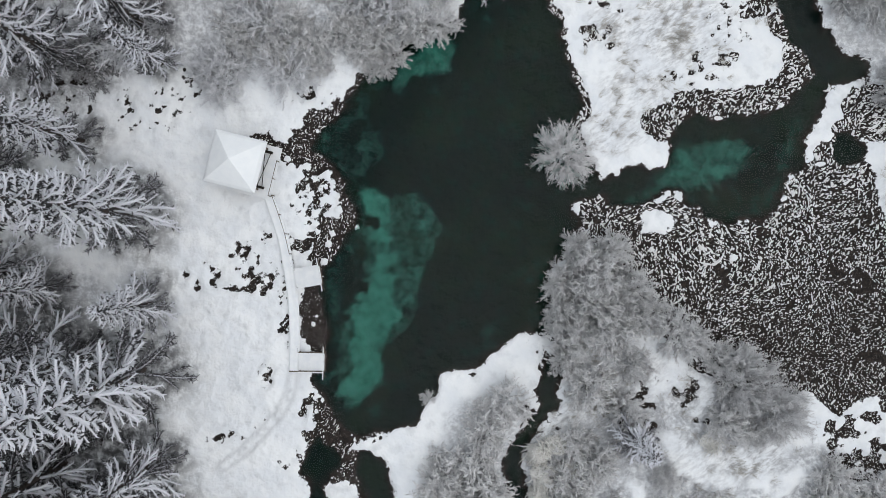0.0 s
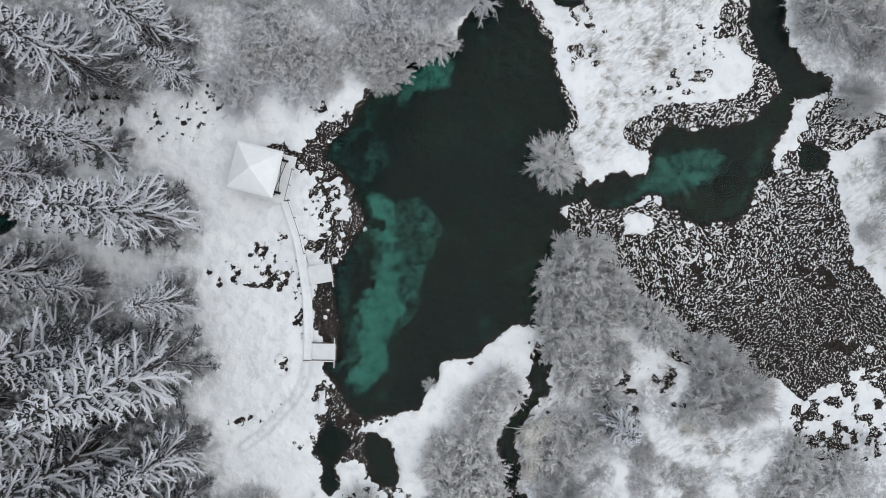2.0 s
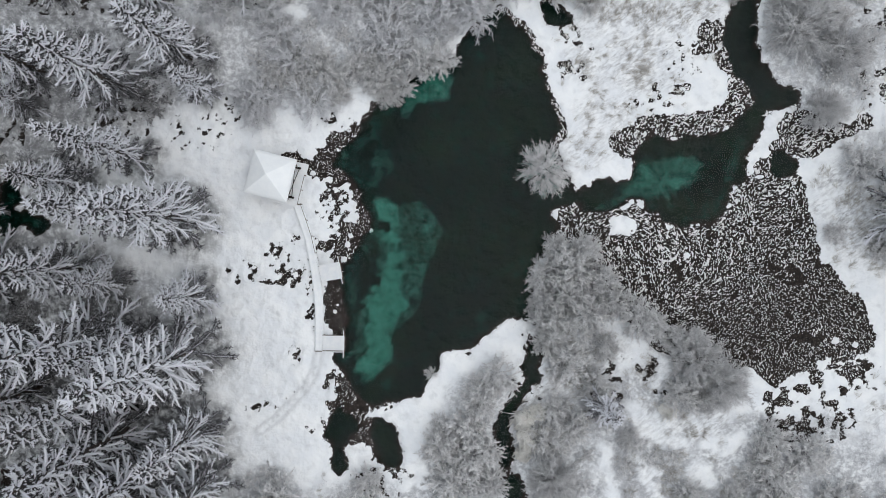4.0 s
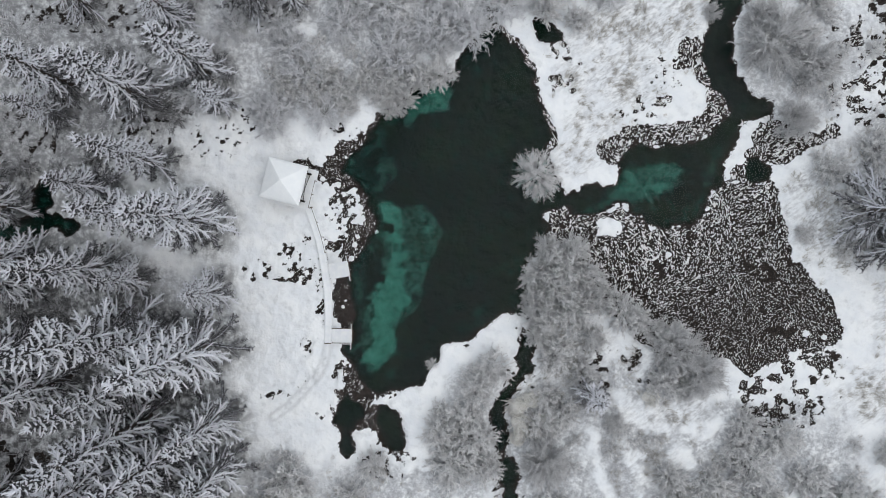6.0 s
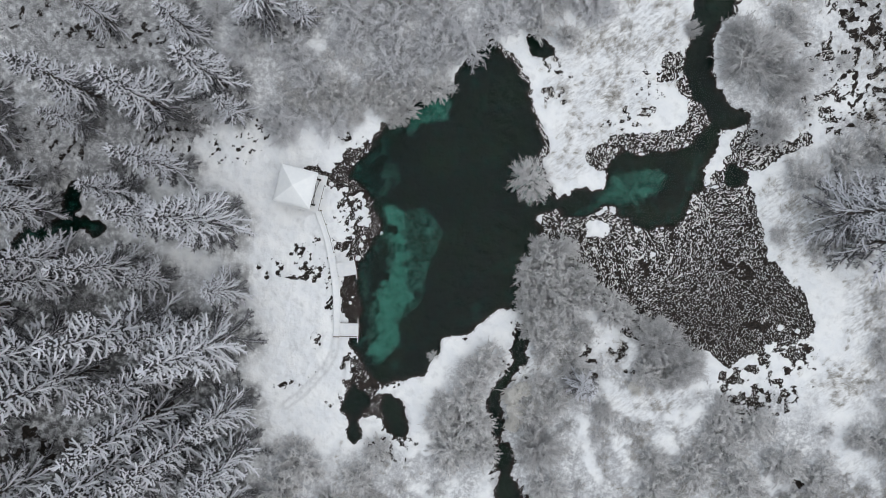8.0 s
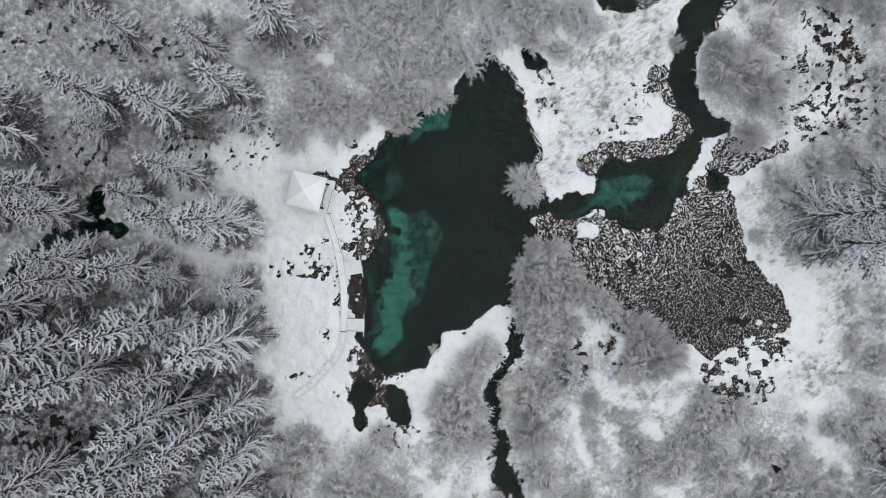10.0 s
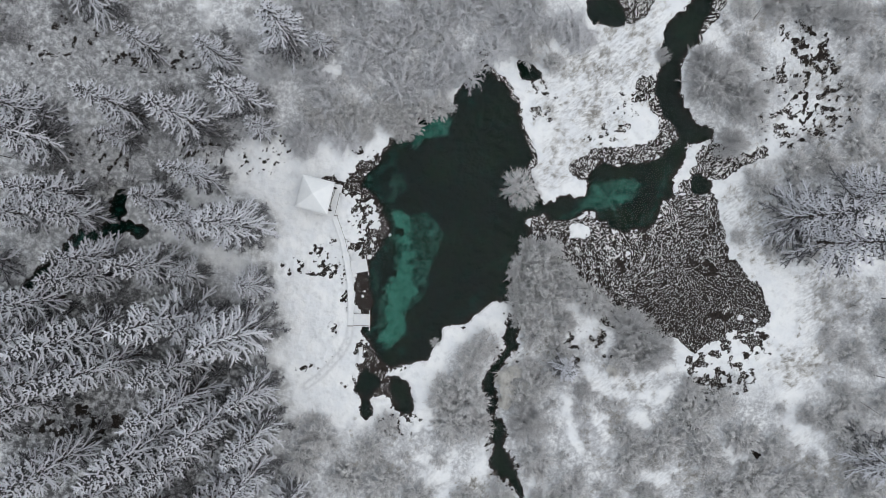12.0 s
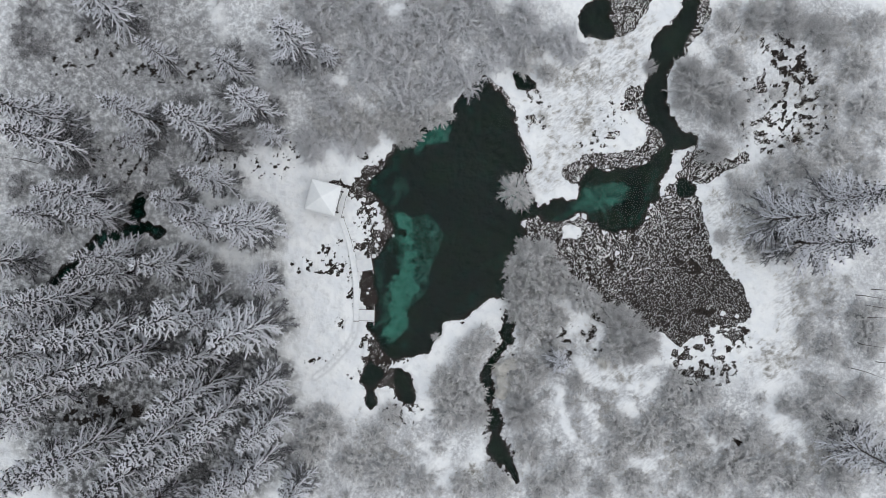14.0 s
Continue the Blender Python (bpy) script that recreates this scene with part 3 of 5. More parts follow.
# the spruces of the west bank: place, height and reach of the boughs
SPRUCES = [
    (-43.1, 19.1, 19.5, 3.6), (-34.6, 17.4, 19.5, 4.2), (-31.0, 26.6, 12.8, 3.0), (-27.3, 20.4, 17.5, 3.9), (-25.4, 16.8, 10.6, 2.3), (-41.2, 28.2, 13.2, 2.7),
    (-21.6, 29.5, 16.0, 4.5), (-17.1, 28.7, 7.4, 2.1), (-32.6, 9.8, 20.5, 2.9), (-39.0, 6.9, 13.8, 3.2), (-27.8, 3.2, 22.0, 4.7), (-34.2, 3.8, 18.5, 3.6),
    (-55.1, 15.2, 20.0, 4.5), (-52.0, 7.8, 18.5, 3.8), (-49.2, 4.8, 18.5, 3.5), (-44.3, 15.3, 12.0, 2.4), (-39.0, -2.0, 19.4, 3.6), (-46.3, -1.0, 20.0, 3.6),
    (-47.0, -3.5, 20.0, 3.5), (-26.5, -4.9, 10.2, 3.1), (-35.3, -3.4, 11.0, 2.7), (-56.7, 18.9, 20.0, 4.2), (-48.2, 34.8, 20.0, 4.4), (-57.8, 5.0, 14.0, 3.2),
]
LADEN_SPRUCES = [
    (-35.2, -8.9, 27.0, 4.9), (-27.2, -10.9, 25.0, 5.5), (-31.8, -9.6, 20.5, 3.3), (-46.2, -11.0, 27.0, 4.7), (-43.5, -14.9, 27.5, 4.4), (-34.6, -15.0, 24.0, 3.9),
    (-34.2, -19.3, 26.0, 4.6), (-30.0, -22.1, 26.0, 4.3), (-26.0, -19.3, 16.5, 4.1), (-25.3, -24.7, 21.0, 4.1), (-38.2, -24.8, 27.5, 5.0), (-33.4, -26.0, 24.0, 4.0),
    (-26.4, -30.5, 18.0, 4.0),
]
LADEN_SPRUCES += [
    (-50.2, -27.5, 24.0, 4.6), (-51.8, -16.3, 25.0, 4.6), (-39.0, -30.4, 17.0, 3.4), (-54.7, -6.8, 20.0, 4.2), (-54.5, -11.2, 24.0, 4.4),
    (-21.8, -34.8, 13.0, 3.4), (-29.9, -32.1, 20.0, 4.3), (-44.9, -31.6, 22.0, 4.4), (-55.0, -20.0, 24.0, 4.4), (-59.0, -14.5, 22.0, 4.2), (-60.5, -8.0, 20.0, 4.0), (-57.5, -31.0, 22.0, 4.4),
    (-62.0, -24.0, 20.0, 4.0), (-62.5, -1.5, 19.0, 4.0), (-41.0, -35.5, 20.0, 4.0), (-35.0, -36.5, 18.0, 3.8), (-50.5, -37.0, 20.0, 4.2), (17.0, -16.8, 8.0, 2.5),
]
SILTS = (
    (SILT_A, 1.40, 0.6, 1.2), (SILT_B, 0.62, 0.30, 0.35), (SILT_C, 1.15, 0.6, 1.2), (SILT_D, 0.45, 0.8, 1.2), (SILT_E, 0.92, 1.0, 0.8), (SILT_F, 0.26, 1.0, 1.2),
    (SILT_G, 0.28, 0.8, 1.2), (SILT_H, 0.24, 1.0, 1.2), (SILT_I, 0.34, 0.5, 0.4), (SILT_J, 0.42, 0.4, 0.3),
)
# the trodden path south of the boardwalk
PATH_LINE = [
    (-13.51, -11.21), (-13.92, -13.26), (-14.95, -15.05), (-16.33, -16.59), (-18.12, -18.38), (-19.91, -19.66),
]
# dark slabs of rock on the bed, free of silt
SLABS = [(-7.55, -3.65, 0.55), (-6.5, 2.5, 0.5)]
WATER_LEVEL = -0.06


def plan(x, y):
    """Height, bareness, wetness, silt and stalks of the ground at arrays of places."""
    warp = 0.38 * rough_noise(x, y, 1.3, 3, 3) + 0.20 * rough_noise(x, y, 0.75, 5, 1)
    wet = np.full(x.shape, -3.0)
    for outline in WATERS:
        wet = np.maximum(wet, inside_by(x, y, outline))
    wet = np.maximum(wet, inside_by(x, y, FOREST_BROOK) + 0.22)
    wet = np.maximum(wet, inside_by(x, y, SOUTH_STREAM) - 0.12 + 0.45 * rough_noise(x, y, 2.2, 13, 2))
    wet = wet + warp * 0.9
    bog = np.full(x.shape, -3.0)
    for outline in BOGS:
        bog = np.maximum(bog, inside_by(x, y, outline))
    bog = np.maximum(bog, inside_by(x, y, PAVILION_GAP) + 0.15)
    bog = bog + 0.42 * rough_noise(x, y, 1.1, 11, 3)
    for outline in LACE:
        bog = np.maximum(bog, inside_by(x, y, outline) - 0.05 + 0.85 * rough_noise(x, y, 0.95, 17, 2))
    cells = {}
    for bx, by, sx, sy, cell, share in BREAKS:
        if cell not in cells:
            cells[cell] = rough_noise(x, y, cell, 23, 3)
        r = ((x - bx) / sx) ** 2 + ((y - by) / sy) ** 2
        gap = (cells[cell] - (0.95 - 1.6 * share) - 0.9 * np.clip(r - 0.7, 0, 3)) * cell * 0.8
        bog = np.maximum(bog, gap)
    for bx, by, sx, sy in BANKS:
        r = np.sqrt(((x - bx) / sx) ** 2 + ((y - by) / sy) ** 2)
        bog = np.minimum(bog, (r - 1) * min(sx, sy) + 0.8 * warp)
    bank = inside_by(x, y, SNOW_STRIP) + warp
    bog = np.minimum(bog, -bank)
    bare = np.clip(np.maximum(bog, wet + 0.12), -1, 1)
    snow_z = 0.26 + 0.10 * rough_noise(x, y, 4.0, 31, 3) + 0.075 * rough_noise(x, y, 1.1, 41, 2)
    trod = np.zeros(x.shape)
    for a, b in zip(PATH_LINE, PATH_LINE[1:]):
        dx, dy = b[0] - a[0], b[1] - a[1]
        t = np.clip(((x - a[0]) * dx + (y - a[1]) * dy) / (dx * dx + dy * dy), 0, 1)
        d = np.hypot(x - a[0] - t * dx, y - a[1] - t * dy)
        rut = np.exp(-(((d - 0.42) / 0.17) ** 2))
        snow_z = snow_z - 0.09 * rut
        trod = np.maximum(trod, rut)
    mud_z = 0.03 + 0.05 * rough_noise(x, y, 0.7, 51, 2)
    z = snow_z + (mud_z - snow_z) * smooth01(bare, -0.22, 0.10)
    depth = 0.45 * smooth01(wet, -0.05, 0.5) + 2.4 * smooth01(wet, 0.3, 6.0)
    z = z - depth
    silt = np.zeros(x.shape)
    soft = 0.8 * rough_noise(x, y, 2.2, 61, 3)
    for outline, value, width, rag in SILTS:
        silt = np.maximum(silt, value * smooth01(inside_by(x, y, outline) + rag * soft, -1.0 * width, 1.2 * width))
    silt = np.maximum(silt, 0.12 * smooth01(wet, 0.5, 2.0))
    silt = np.maximum(silt, 0.36 * smooth01(wet, 0.1, 0.7) * smooth01(-wet, -3.2, -0.8) * smooth01(-x, 3.0, 6.0) * smooth01(y, -16.5, -14.5))
    for bx, by, half in SLABS:
        silt = silt * smooth01(np.maximum(np.abs(x - bx), np.abs(y - by)) + 0.2 * soft, half * 0.8, half * 1.25)
    stalks = np.zeros(x.shape)
    for bx, by, sx, sy, value in STALKS:
        r = ((x - bx) / sx) ** 2 + ((y - by) / sy) ** 2
        stalks = np.maximum(stalks, value * smooth01(1.3 - r + 0.5 * soft, 0, 1))
    litter = np.zeros(x.shape)
    for bx, by, sx, sy, density in BRUSH:
        r = ((x - bx) / sx) ** 2 + ((y - by) / sy) ** 2
        litter = np.maximum(litter, min(1.0, density / 3.5) * smooth01(1.15 - r + 0.3 * soft, 0, 0.6))
    drift = drifted(x, y)
    stalks, litter = stalks * (1 - 0.5 * drift), litter * (1 - drift)
    z = z + 0.28 * drift * smooth01(-bare, 0.0, 0.5)
    # painted shade: strongest under each spruce, then over the whole wood floor
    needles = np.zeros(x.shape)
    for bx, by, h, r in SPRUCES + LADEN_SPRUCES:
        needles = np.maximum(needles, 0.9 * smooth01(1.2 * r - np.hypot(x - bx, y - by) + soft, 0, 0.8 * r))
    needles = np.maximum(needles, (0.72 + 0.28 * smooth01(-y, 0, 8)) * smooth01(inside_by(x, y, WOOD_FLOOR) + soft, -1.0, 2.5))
    return z, bare, wet, silt, stalks, litter, needles, trod


def ground_sheet():
    far = np.array([82, 95, 120, 170, 280, 500, 1000, 2500.0])
    xs = np.concatenate((-far[::-1], np.arange(-73, 73.01, 0.29), far))
    far = np.array([52, 62, 80, 120, 200, 400, 1000, 2500.0])
    ys = np.concatenate((-far[::-1], np.arange(-43, 43.01, 0.29), far))
    x, y = [a.ravel() for a in np.meshgrid(xs, ys)]
    z, bare, wet, silt, stalks, litter, needles, trod = plan(x, y)
    nx, ny = len(xs), len(ys)
    i = (np.arange(ny - 1)[:, None] * nx + np.arange(nx - 1)[None, :]).ravel()
    faces = np.stack((i, i + 1, i + nx + 1, i + nx), axis=1)
    me = bpy.data.meshes.new("ground")
    me.vertices.add(len(x))
    me.vertices.foreach_set("co", np.stack((x, y, z), axis=1).ravel())
    me.loops.add(faces.size)
    me.loops.foreach_set("vertex_index", faces.ravel())
    me.polygons.add(len(faces))
    me.polygons.foreach_set("loop_start", np.arange(0, faces.size, 4))
    me.polygons.foreach_set("use_smooth", np.ones(len(faces), bool))
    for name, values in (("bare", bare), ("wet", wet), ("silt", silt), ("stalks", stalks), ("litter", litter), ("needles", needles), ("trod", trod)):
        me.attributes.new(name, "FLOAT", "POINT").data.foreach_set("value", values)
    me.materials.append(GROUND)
    me.update(calc_edges=True)
    me.validate()
    tagged(new("ground", me), "snow-covered ground with dark boggy patches and pond beds", "ground", kind="structure")


ground_sheet()


def water_sheet():
    """Still water over every hollow, in cells of half a metre."""
    xs, ys = np.arange(-64, 50, 0.5), np.arange(-40, 44, 0.5)
    x, y = np.meshgrid(xs, ys)
    wet = plan(x.ravel(), y.ravel())[2].reshape(x.shape)
    index, verts, faces = {}, [], []
    for j, i in zip(*np.nonzero(wet > -0.7)):
        corner = []
        for di, dj in ((0, 0), (1, 0), (1, 1), (0, 1)):
            key = (i + di, j + dj)
            if key not in index:
                index[key] = len(verts)
                verts.append((-64.25 + 0.5 * key[0], -40.25 + 0.5 * key[1], WATER_LEVEL))
            corner.append(index[key])
        faces.append(corner)
    ob = new("water", mesh_from("water", verts, faces, WATER))
    tagged(ob, "still clear dark green spring water", "water", kind="structure")


water_sheet()

# ---- sticks: tapered tubes and spikes, gathered into one mesh ----


class Sticks:
    def __init__(self):
        self.rows = {}

    def add(self, a, b, r0, r1, sides=3):
        """A tube from a to b; r1 = 0 makes a spike."""
        self.rows.setdefault((sides, r1 == 0), []).append((*a, *b, r0, r1))

    def add_many(self, a, b, r):
        """Spikes from arrays of roots, tips and radii."""
        self.rows.setdefault((3, True), []).extend(np.column_stack((a, b, r, np.zeros(len(a)))).tolist())

    def mesh(self, name, mat):
        verts, faces, base = [], [], 0
        for (sides, spike), rows in self.rows.items():
            d = np.array(rows)
            a, b, r0, r1 = d[:, 0:3], d[:, 3:6], d[:, 6], d[:, 7]
            w = b - a
            w = w / (np.linalg.norm(w, axis=1, keepdims=True) + 1e-9)
            ref = np.where(np.abs(w[:, 2:3]) > 0.9, [[1.0, 0, 0]], [[0, 0, 1.0]])
            u = np.cross(w, ref)
            u = u / (np.linalg.norm(u, axis=1, keepdims=True) + 1e-9)
            v = np.cross(w, u)
            angles = np.arange(sides) * 2 * np.pi / sides + 0.5
            ring = [u * math.cos(t) + v * math.sin(t) for t in angles]
            low = np.stack([a + k * r0[:, None] for k in ring], axis=1)
            n = len(d)
            if spike:
                block = np.concatenate((low, b[:, None, :]), axis=1)
                step_ = sides + 1
                first = base + np.arange(n) * step_
                for k in range(sides):
                    faces += np.stack((first + k, first + (k + 1) % sides, first + sides), axis=1).tolist()
            else:
                high = np.stack([b + k * r1[:, None] for k in ring], axis=1)
                block = np.concatenate((low, high), axis=1)
                step_ = 2 * sides
                first = base + np.arange(n) * step_
                for k in range(sides):
                    j = (k + 1) % sides
                    faces += np.stack((first + k, first + j, first + sides + j, first + sides + k), axis=1).tolist()
            verts.append(block.reshape(-1, 3))
            base += n * step_
        return mesh_from(name, np.concatenate(verts).tolist(), faces, mat, True)


def thing(name, label, category, group, *parts):
    """An empty at the base with its parts."""
    root = tagged(new(name), label, category, group)
    root.empty_display_size = 0.2
    for part_name, me in parts:
        new(part_name, me).parent = root
    return root


def spruce_meshes(seed, h=20.0, radius=4.0, snow=1.0, gap=1.0, coat=None):
    """Trunk, snow-laden bottle-brush boughs, dark needle sprays and dark lower boughs for shade."""
    rnd = random.Random(seed)
    trunk, crown, under = Sticks(), Sticks(), Sticks()
    lean = [(0.0, 0.0)]
    for k in range(12):
        lean.append((lean[-1][0] + rnd.uniform(-0.05, 0.05), lean[-1][1] + rnd.uniform(-0.05, 0.05)))

    def axis(f):
        i = min(int(f * 12), 11)
        g = f * 12 - i
        return (lean[i][0] * (1 - g) + lean[i + 1][0] * g, lean[i][1] * (1 - g) + lean[i + 1][1] * g, h * f)

    for k in range(12):
        trunk.add(axis(k / 12), axis((k + 1) / 12), 0.26 * (1 - k / 12) + 0.03, 0.26 * (1 - (k + 1) / 12) + 0.03, 6)
    trunk.add((0, 0, -0.4), (0, 0, 0.01), 0.36, 0.28, 6)

    def brush(bough, a, b, w, long, per_metre):
        """Short rimed shoots to both sides of a stretch of bough."""
        d = (b - a).normalized()
        across = d.cross(Vector((0, 0, 1))).normalized()
        n = int((b - a).length * per_metre + rnd.random())
        for k in range(n):
            p = a.lerp(b, (k + rnd.random()) / n)
            sign = 1 if k % 2 else -1
            e = d * rnd.uniform(0.5, 1.0) + across * sign * rnd.uniform(0.5, 1.0) + Vector((0, 0, rnd.uniform(-0.25, 0.35)))
            bough.add(p, p + e.normalized() * long * rnd.uniform(0.6, 1.35), w * 0.46, 0, 3)

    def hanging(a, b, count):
        """Dark needle sprays hung under a bough, darkening the gaps like shade."""
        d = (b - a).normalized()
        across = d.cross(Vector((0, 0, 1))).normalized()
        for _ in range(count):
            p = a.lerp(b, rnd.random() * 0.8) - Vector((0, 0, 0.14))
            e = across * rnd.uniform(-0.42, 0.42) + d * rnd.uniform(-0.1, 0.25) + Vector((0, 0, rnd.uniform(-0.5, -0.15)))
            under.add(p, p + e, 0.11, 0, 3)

    f = 0.09
    turn = rnd.uniform(0, 6)
    while f < 0.975:
        reach = radius * (1 - f) ** 0.80 * (0.85 + 0.15 * min(1, f / 0.2)) + 0.30
        count = 5
        turn += 0.55 + rnd.uniform(-0.1, 0.1)
        for k in range(count):
            yaw = turn + (k + rnd.uniform(-0.34, 0.34)) * 2 * math.pi / count
            length = reach * rnd.uniform(0.66, 1.14)
            rise = -0.30 + 1.15 * f + rnd.uniform(-0.12, 0.12)
            base = Vector(axis(min(0.999, max(0.02, f + rnd.uniform(-0.015, 0.015)))))
            out, side = Vector((math.cos(yaw), math.sin(yaw), 0)), Vector((-math.sin(yaw), math.cos(yaw), 0))
            bend, droop = rnd.uniform(-0.16, 0.16), rnd.uniform(0.20, 0.36)
            wave = (rnd.uniform(0, 6.28), rnd.uniform(0, 6.28))

            def at(s):
                sway = 0.03 * length * math.sin(6.5 * s + wave[0]) * s
                z = rise * s - droop * s * s + 0.16 * s ** 4 + 0.02 * math.sin(7 * s + wave[1])
                return base + out * length * s + side * (bend * length * s * s + sway) + Vector((0, 0, length * z))

            # lower boughs lose their snow and go dark, as painted depth shade
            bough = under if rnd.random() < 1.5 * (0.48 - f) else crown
            steps = 4 if length > 1.3 else 2
            thick = (0.066 + 0.014 * length) * snow * rnd.uniform(0.8, 1.2)
            shoot = (0.22 + 0.035 * length) * rnd.uniform(0.85, 1.2)
            for j in range(steps):
                s0, s1 = 0.06 + 0.94 * j / steps, 0.06 + 0.94 * (j + 1) / steps
                last = j == steps - 1
                a, b = at(s0), at(s1)
                bough.add(a, b, thick * rnd.uniform(0.75, 1.1), thick * (0.55 if last else rnd.uniform(0.8, 1.1)), 3)
                if s0 > 0.18:
                    brush(bough, a, b, thick, shoot, 12.5 / gap)
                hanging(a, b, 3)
            if length > 1.25:
                sides = max(1, int(length / (1.35 * gap)))
                for j in range(sides):
                    for sign in (-1, 1):
                        s = 0.22 + 0.66 * (j + rnd.uniform(0.1, 0.9)) / sides
                        root = at(s)
                        far_ = (0.50 * length * (1.10 - s) + 0.16) * rnd.uniform(0.65, 1.25)
                        way = out * rnd.uniform(0.75, 0.95) + side * sign * rnd.uniform(0.30, 0.60) + Vector((0, 0, rise * 0.6 - rnd.uniform(0.05, 0.35)))
                        tip = root + way * far_
                        w = thick * rnd.uniform(0.60, 0.85)
                        bough.add(root, tip, w, w * 0.55, 3)
                        brush(bough, root.lerp(tip, 0.2), tip, w, shoot * 0.85, 11.0 / gap)
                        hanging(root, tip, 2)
        f += (0.045 - 0.012 * f) * gap * (20.0 / h) ** 0.5
    crown.add(axis(0.95), (*axis(1.0)[:2], h * 1.02), 0.11, 0.05, 4)
    top = Vector(axis(0.97))
    for _ in range(8):
        e = Vector((rnd.uniform(-1, 1), rnd.uniform(-1, 1), rnd.uniform(0.5, 1.4))).normalized()
        crown.add(top, top + e * rnd.uniform(0.3, 0.6), 0.06, 0.03, 3)
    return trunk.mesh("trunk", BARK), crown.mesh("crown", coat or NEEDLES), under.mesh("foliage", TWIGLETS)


def shrub_meshes(seed, limbs=26, forks=5, shoots=5, twigs=2, spread=1.0, girth=1.0, coat=None, stray=1.0):
    """A frosted bush three metres in radius and four high: limbs that fan out to a dome, and ever finer rimed twigs along them."""
    rnd = random.Random(seed)
    stems, spray = Sticks(), Sticks()

    def wander(d, amount):
        return (d + Vector([rnd.gauss(0, amount) for _ in range(3)])).normalized()

    for i in range(limbs):
        yaw = i * 2.39996 + rnd.uniform(-0.45, 0.45)
        tilt = min(1.5, math.sqrt((i + 0.4) / limbs) * 1.42 * spread + rnd.uniform(-0.12, 0.12))
        d = Vector((math.sin(tilt) * math.cos(yaw), math.sin(tilt) * math.sin(yaw), math.cos(tilt)))
        length = (1.35 + 1.0 * math.cos(tilt)) * rnd.uniform(0.75, 1.10)
        pts = [Vector((rnd.uniform(-0.25, 0.25), rnd.uniform(-0.25, 0.25), -0.2))]
        e = (d + Vector((0, 0, 0.55))).normalized()
        for s in range(3):
            pts.append(pts[-1] + e * length / 3)
            e = wander((e + d * 0.6).normalized(), 0.06)
        for s in range(3):
            stems.add(pts[s], pts[s + 1], girth * (0.055 - 0.013 * s), girth * (0.042 - 0.013 * s), 3)
        for j in range(forks):
            s = 0.9 + 2.1 * (j + rnd.random()) / forks
            k = min(2, int(s))
            a = pts[k].lerp(pts[k + 1], min(1.0, s - k))
            e1 = wander(d + Vector((0, 0, 0.12)), 0.36 * stray)
            b = a + e1 * rnd.uniform(0.5, 0.95)
            spray.add(a, b, girth * 0.028, girth * 0.016, 3)
            for q in range(shoots):
                c = a.lerp(b, 0.15 + 0.85 * (q + rnd.random()) / shoots)
                e2 = wander(e1, 0.55 * stray)
                g = c + e2 * rnd.uniform(0.28, 0.58)
                spray.add(c, g, girth * rnd.uniform(0.040, 0.065), 0, 3)
                for t in range(twigs):
                    p = c.lerp(g, 0.2 + 0.8 * (t + rnd.random()) / twigs)
                    spray.add(p, p + wander(e2, 0.85 * stray) * rnd.uniform(0.16, 0.34), girth * rnd.uniform(0.034, 0.060), 0, 3)
    return stems.mesh("branchwork", STEM), spray.mesh("crown", coat or RIME)


def place(x, y, z, yaw, sx, sz):
    return Matrix.LocRotScale((x, y, z), Euler((0, 0, yaw)), (sx, sx, sz))


def plant(prototypes, rows, base_radius, base_height, seed, relabel=None):
    """Copies of the prototypes at (x, y, height, radius); the first use of each prototype is itself."""
    rnd = random.Random(seed)
    used = set()
    spots = np.array(rows, float)
    roots = plan(spots[:, 0], spots[:, 1])[0] - 0.08
    for k, (x, y, h, r) in enumerate(rows):
        p = prototypes[k % len(prototypes)]
        m = place(x, y, float(roots[k]), rnd.uniform(0, 6.28), r / base_radius, h / base_height)
        if p.name in used:
            ob = copy_thing(p, m)
        else:
            used.add(p.name)
            ob = p
        ob.matrix_basis = m
        if relabel:
            words = relabel(x, y, h, r)
            if words:
                tagged(ob, words)


# ---- the spruce wood on the west bank ----
SPRUCE_LABEL = "slender tall spruce, its feathery boughs white with rime and snow"
LADEN_LABEL = "tall spruce, its drooping boughs laden with thick snow"


def young(x, y, h, r):
    return "young spruce with short boughs covered in snow" if h < 13 else ""


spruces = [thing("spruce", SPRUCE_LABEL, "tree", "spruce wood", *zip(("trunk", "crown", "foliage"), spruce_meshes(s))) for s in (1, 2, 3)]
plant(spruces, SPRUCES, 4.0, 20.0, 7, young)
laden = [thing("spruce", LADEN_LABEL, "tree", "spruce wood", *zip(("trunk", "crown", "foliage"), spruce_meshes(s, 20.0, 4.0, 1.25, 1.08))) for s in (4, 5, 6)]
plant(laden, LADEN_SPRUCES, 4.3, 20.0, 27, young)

# the sparser conifers on the east side
EAST_SPRUCES = [
    (48.7, 4.2, 20, 5.8), (52.6, 0.7, 21, 5.8), (56.33, 6.89, 19, 5.6), (60.06, -29.4, 16, 5),
]
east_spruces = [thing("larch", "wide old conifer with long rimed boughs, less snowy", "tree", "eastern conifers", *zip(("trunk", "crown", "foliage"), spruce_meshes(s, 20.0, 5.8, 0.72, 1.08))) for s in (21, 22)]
plant(east_spruces, EAST_SPRUCES, 5.8, 20.0, 8)

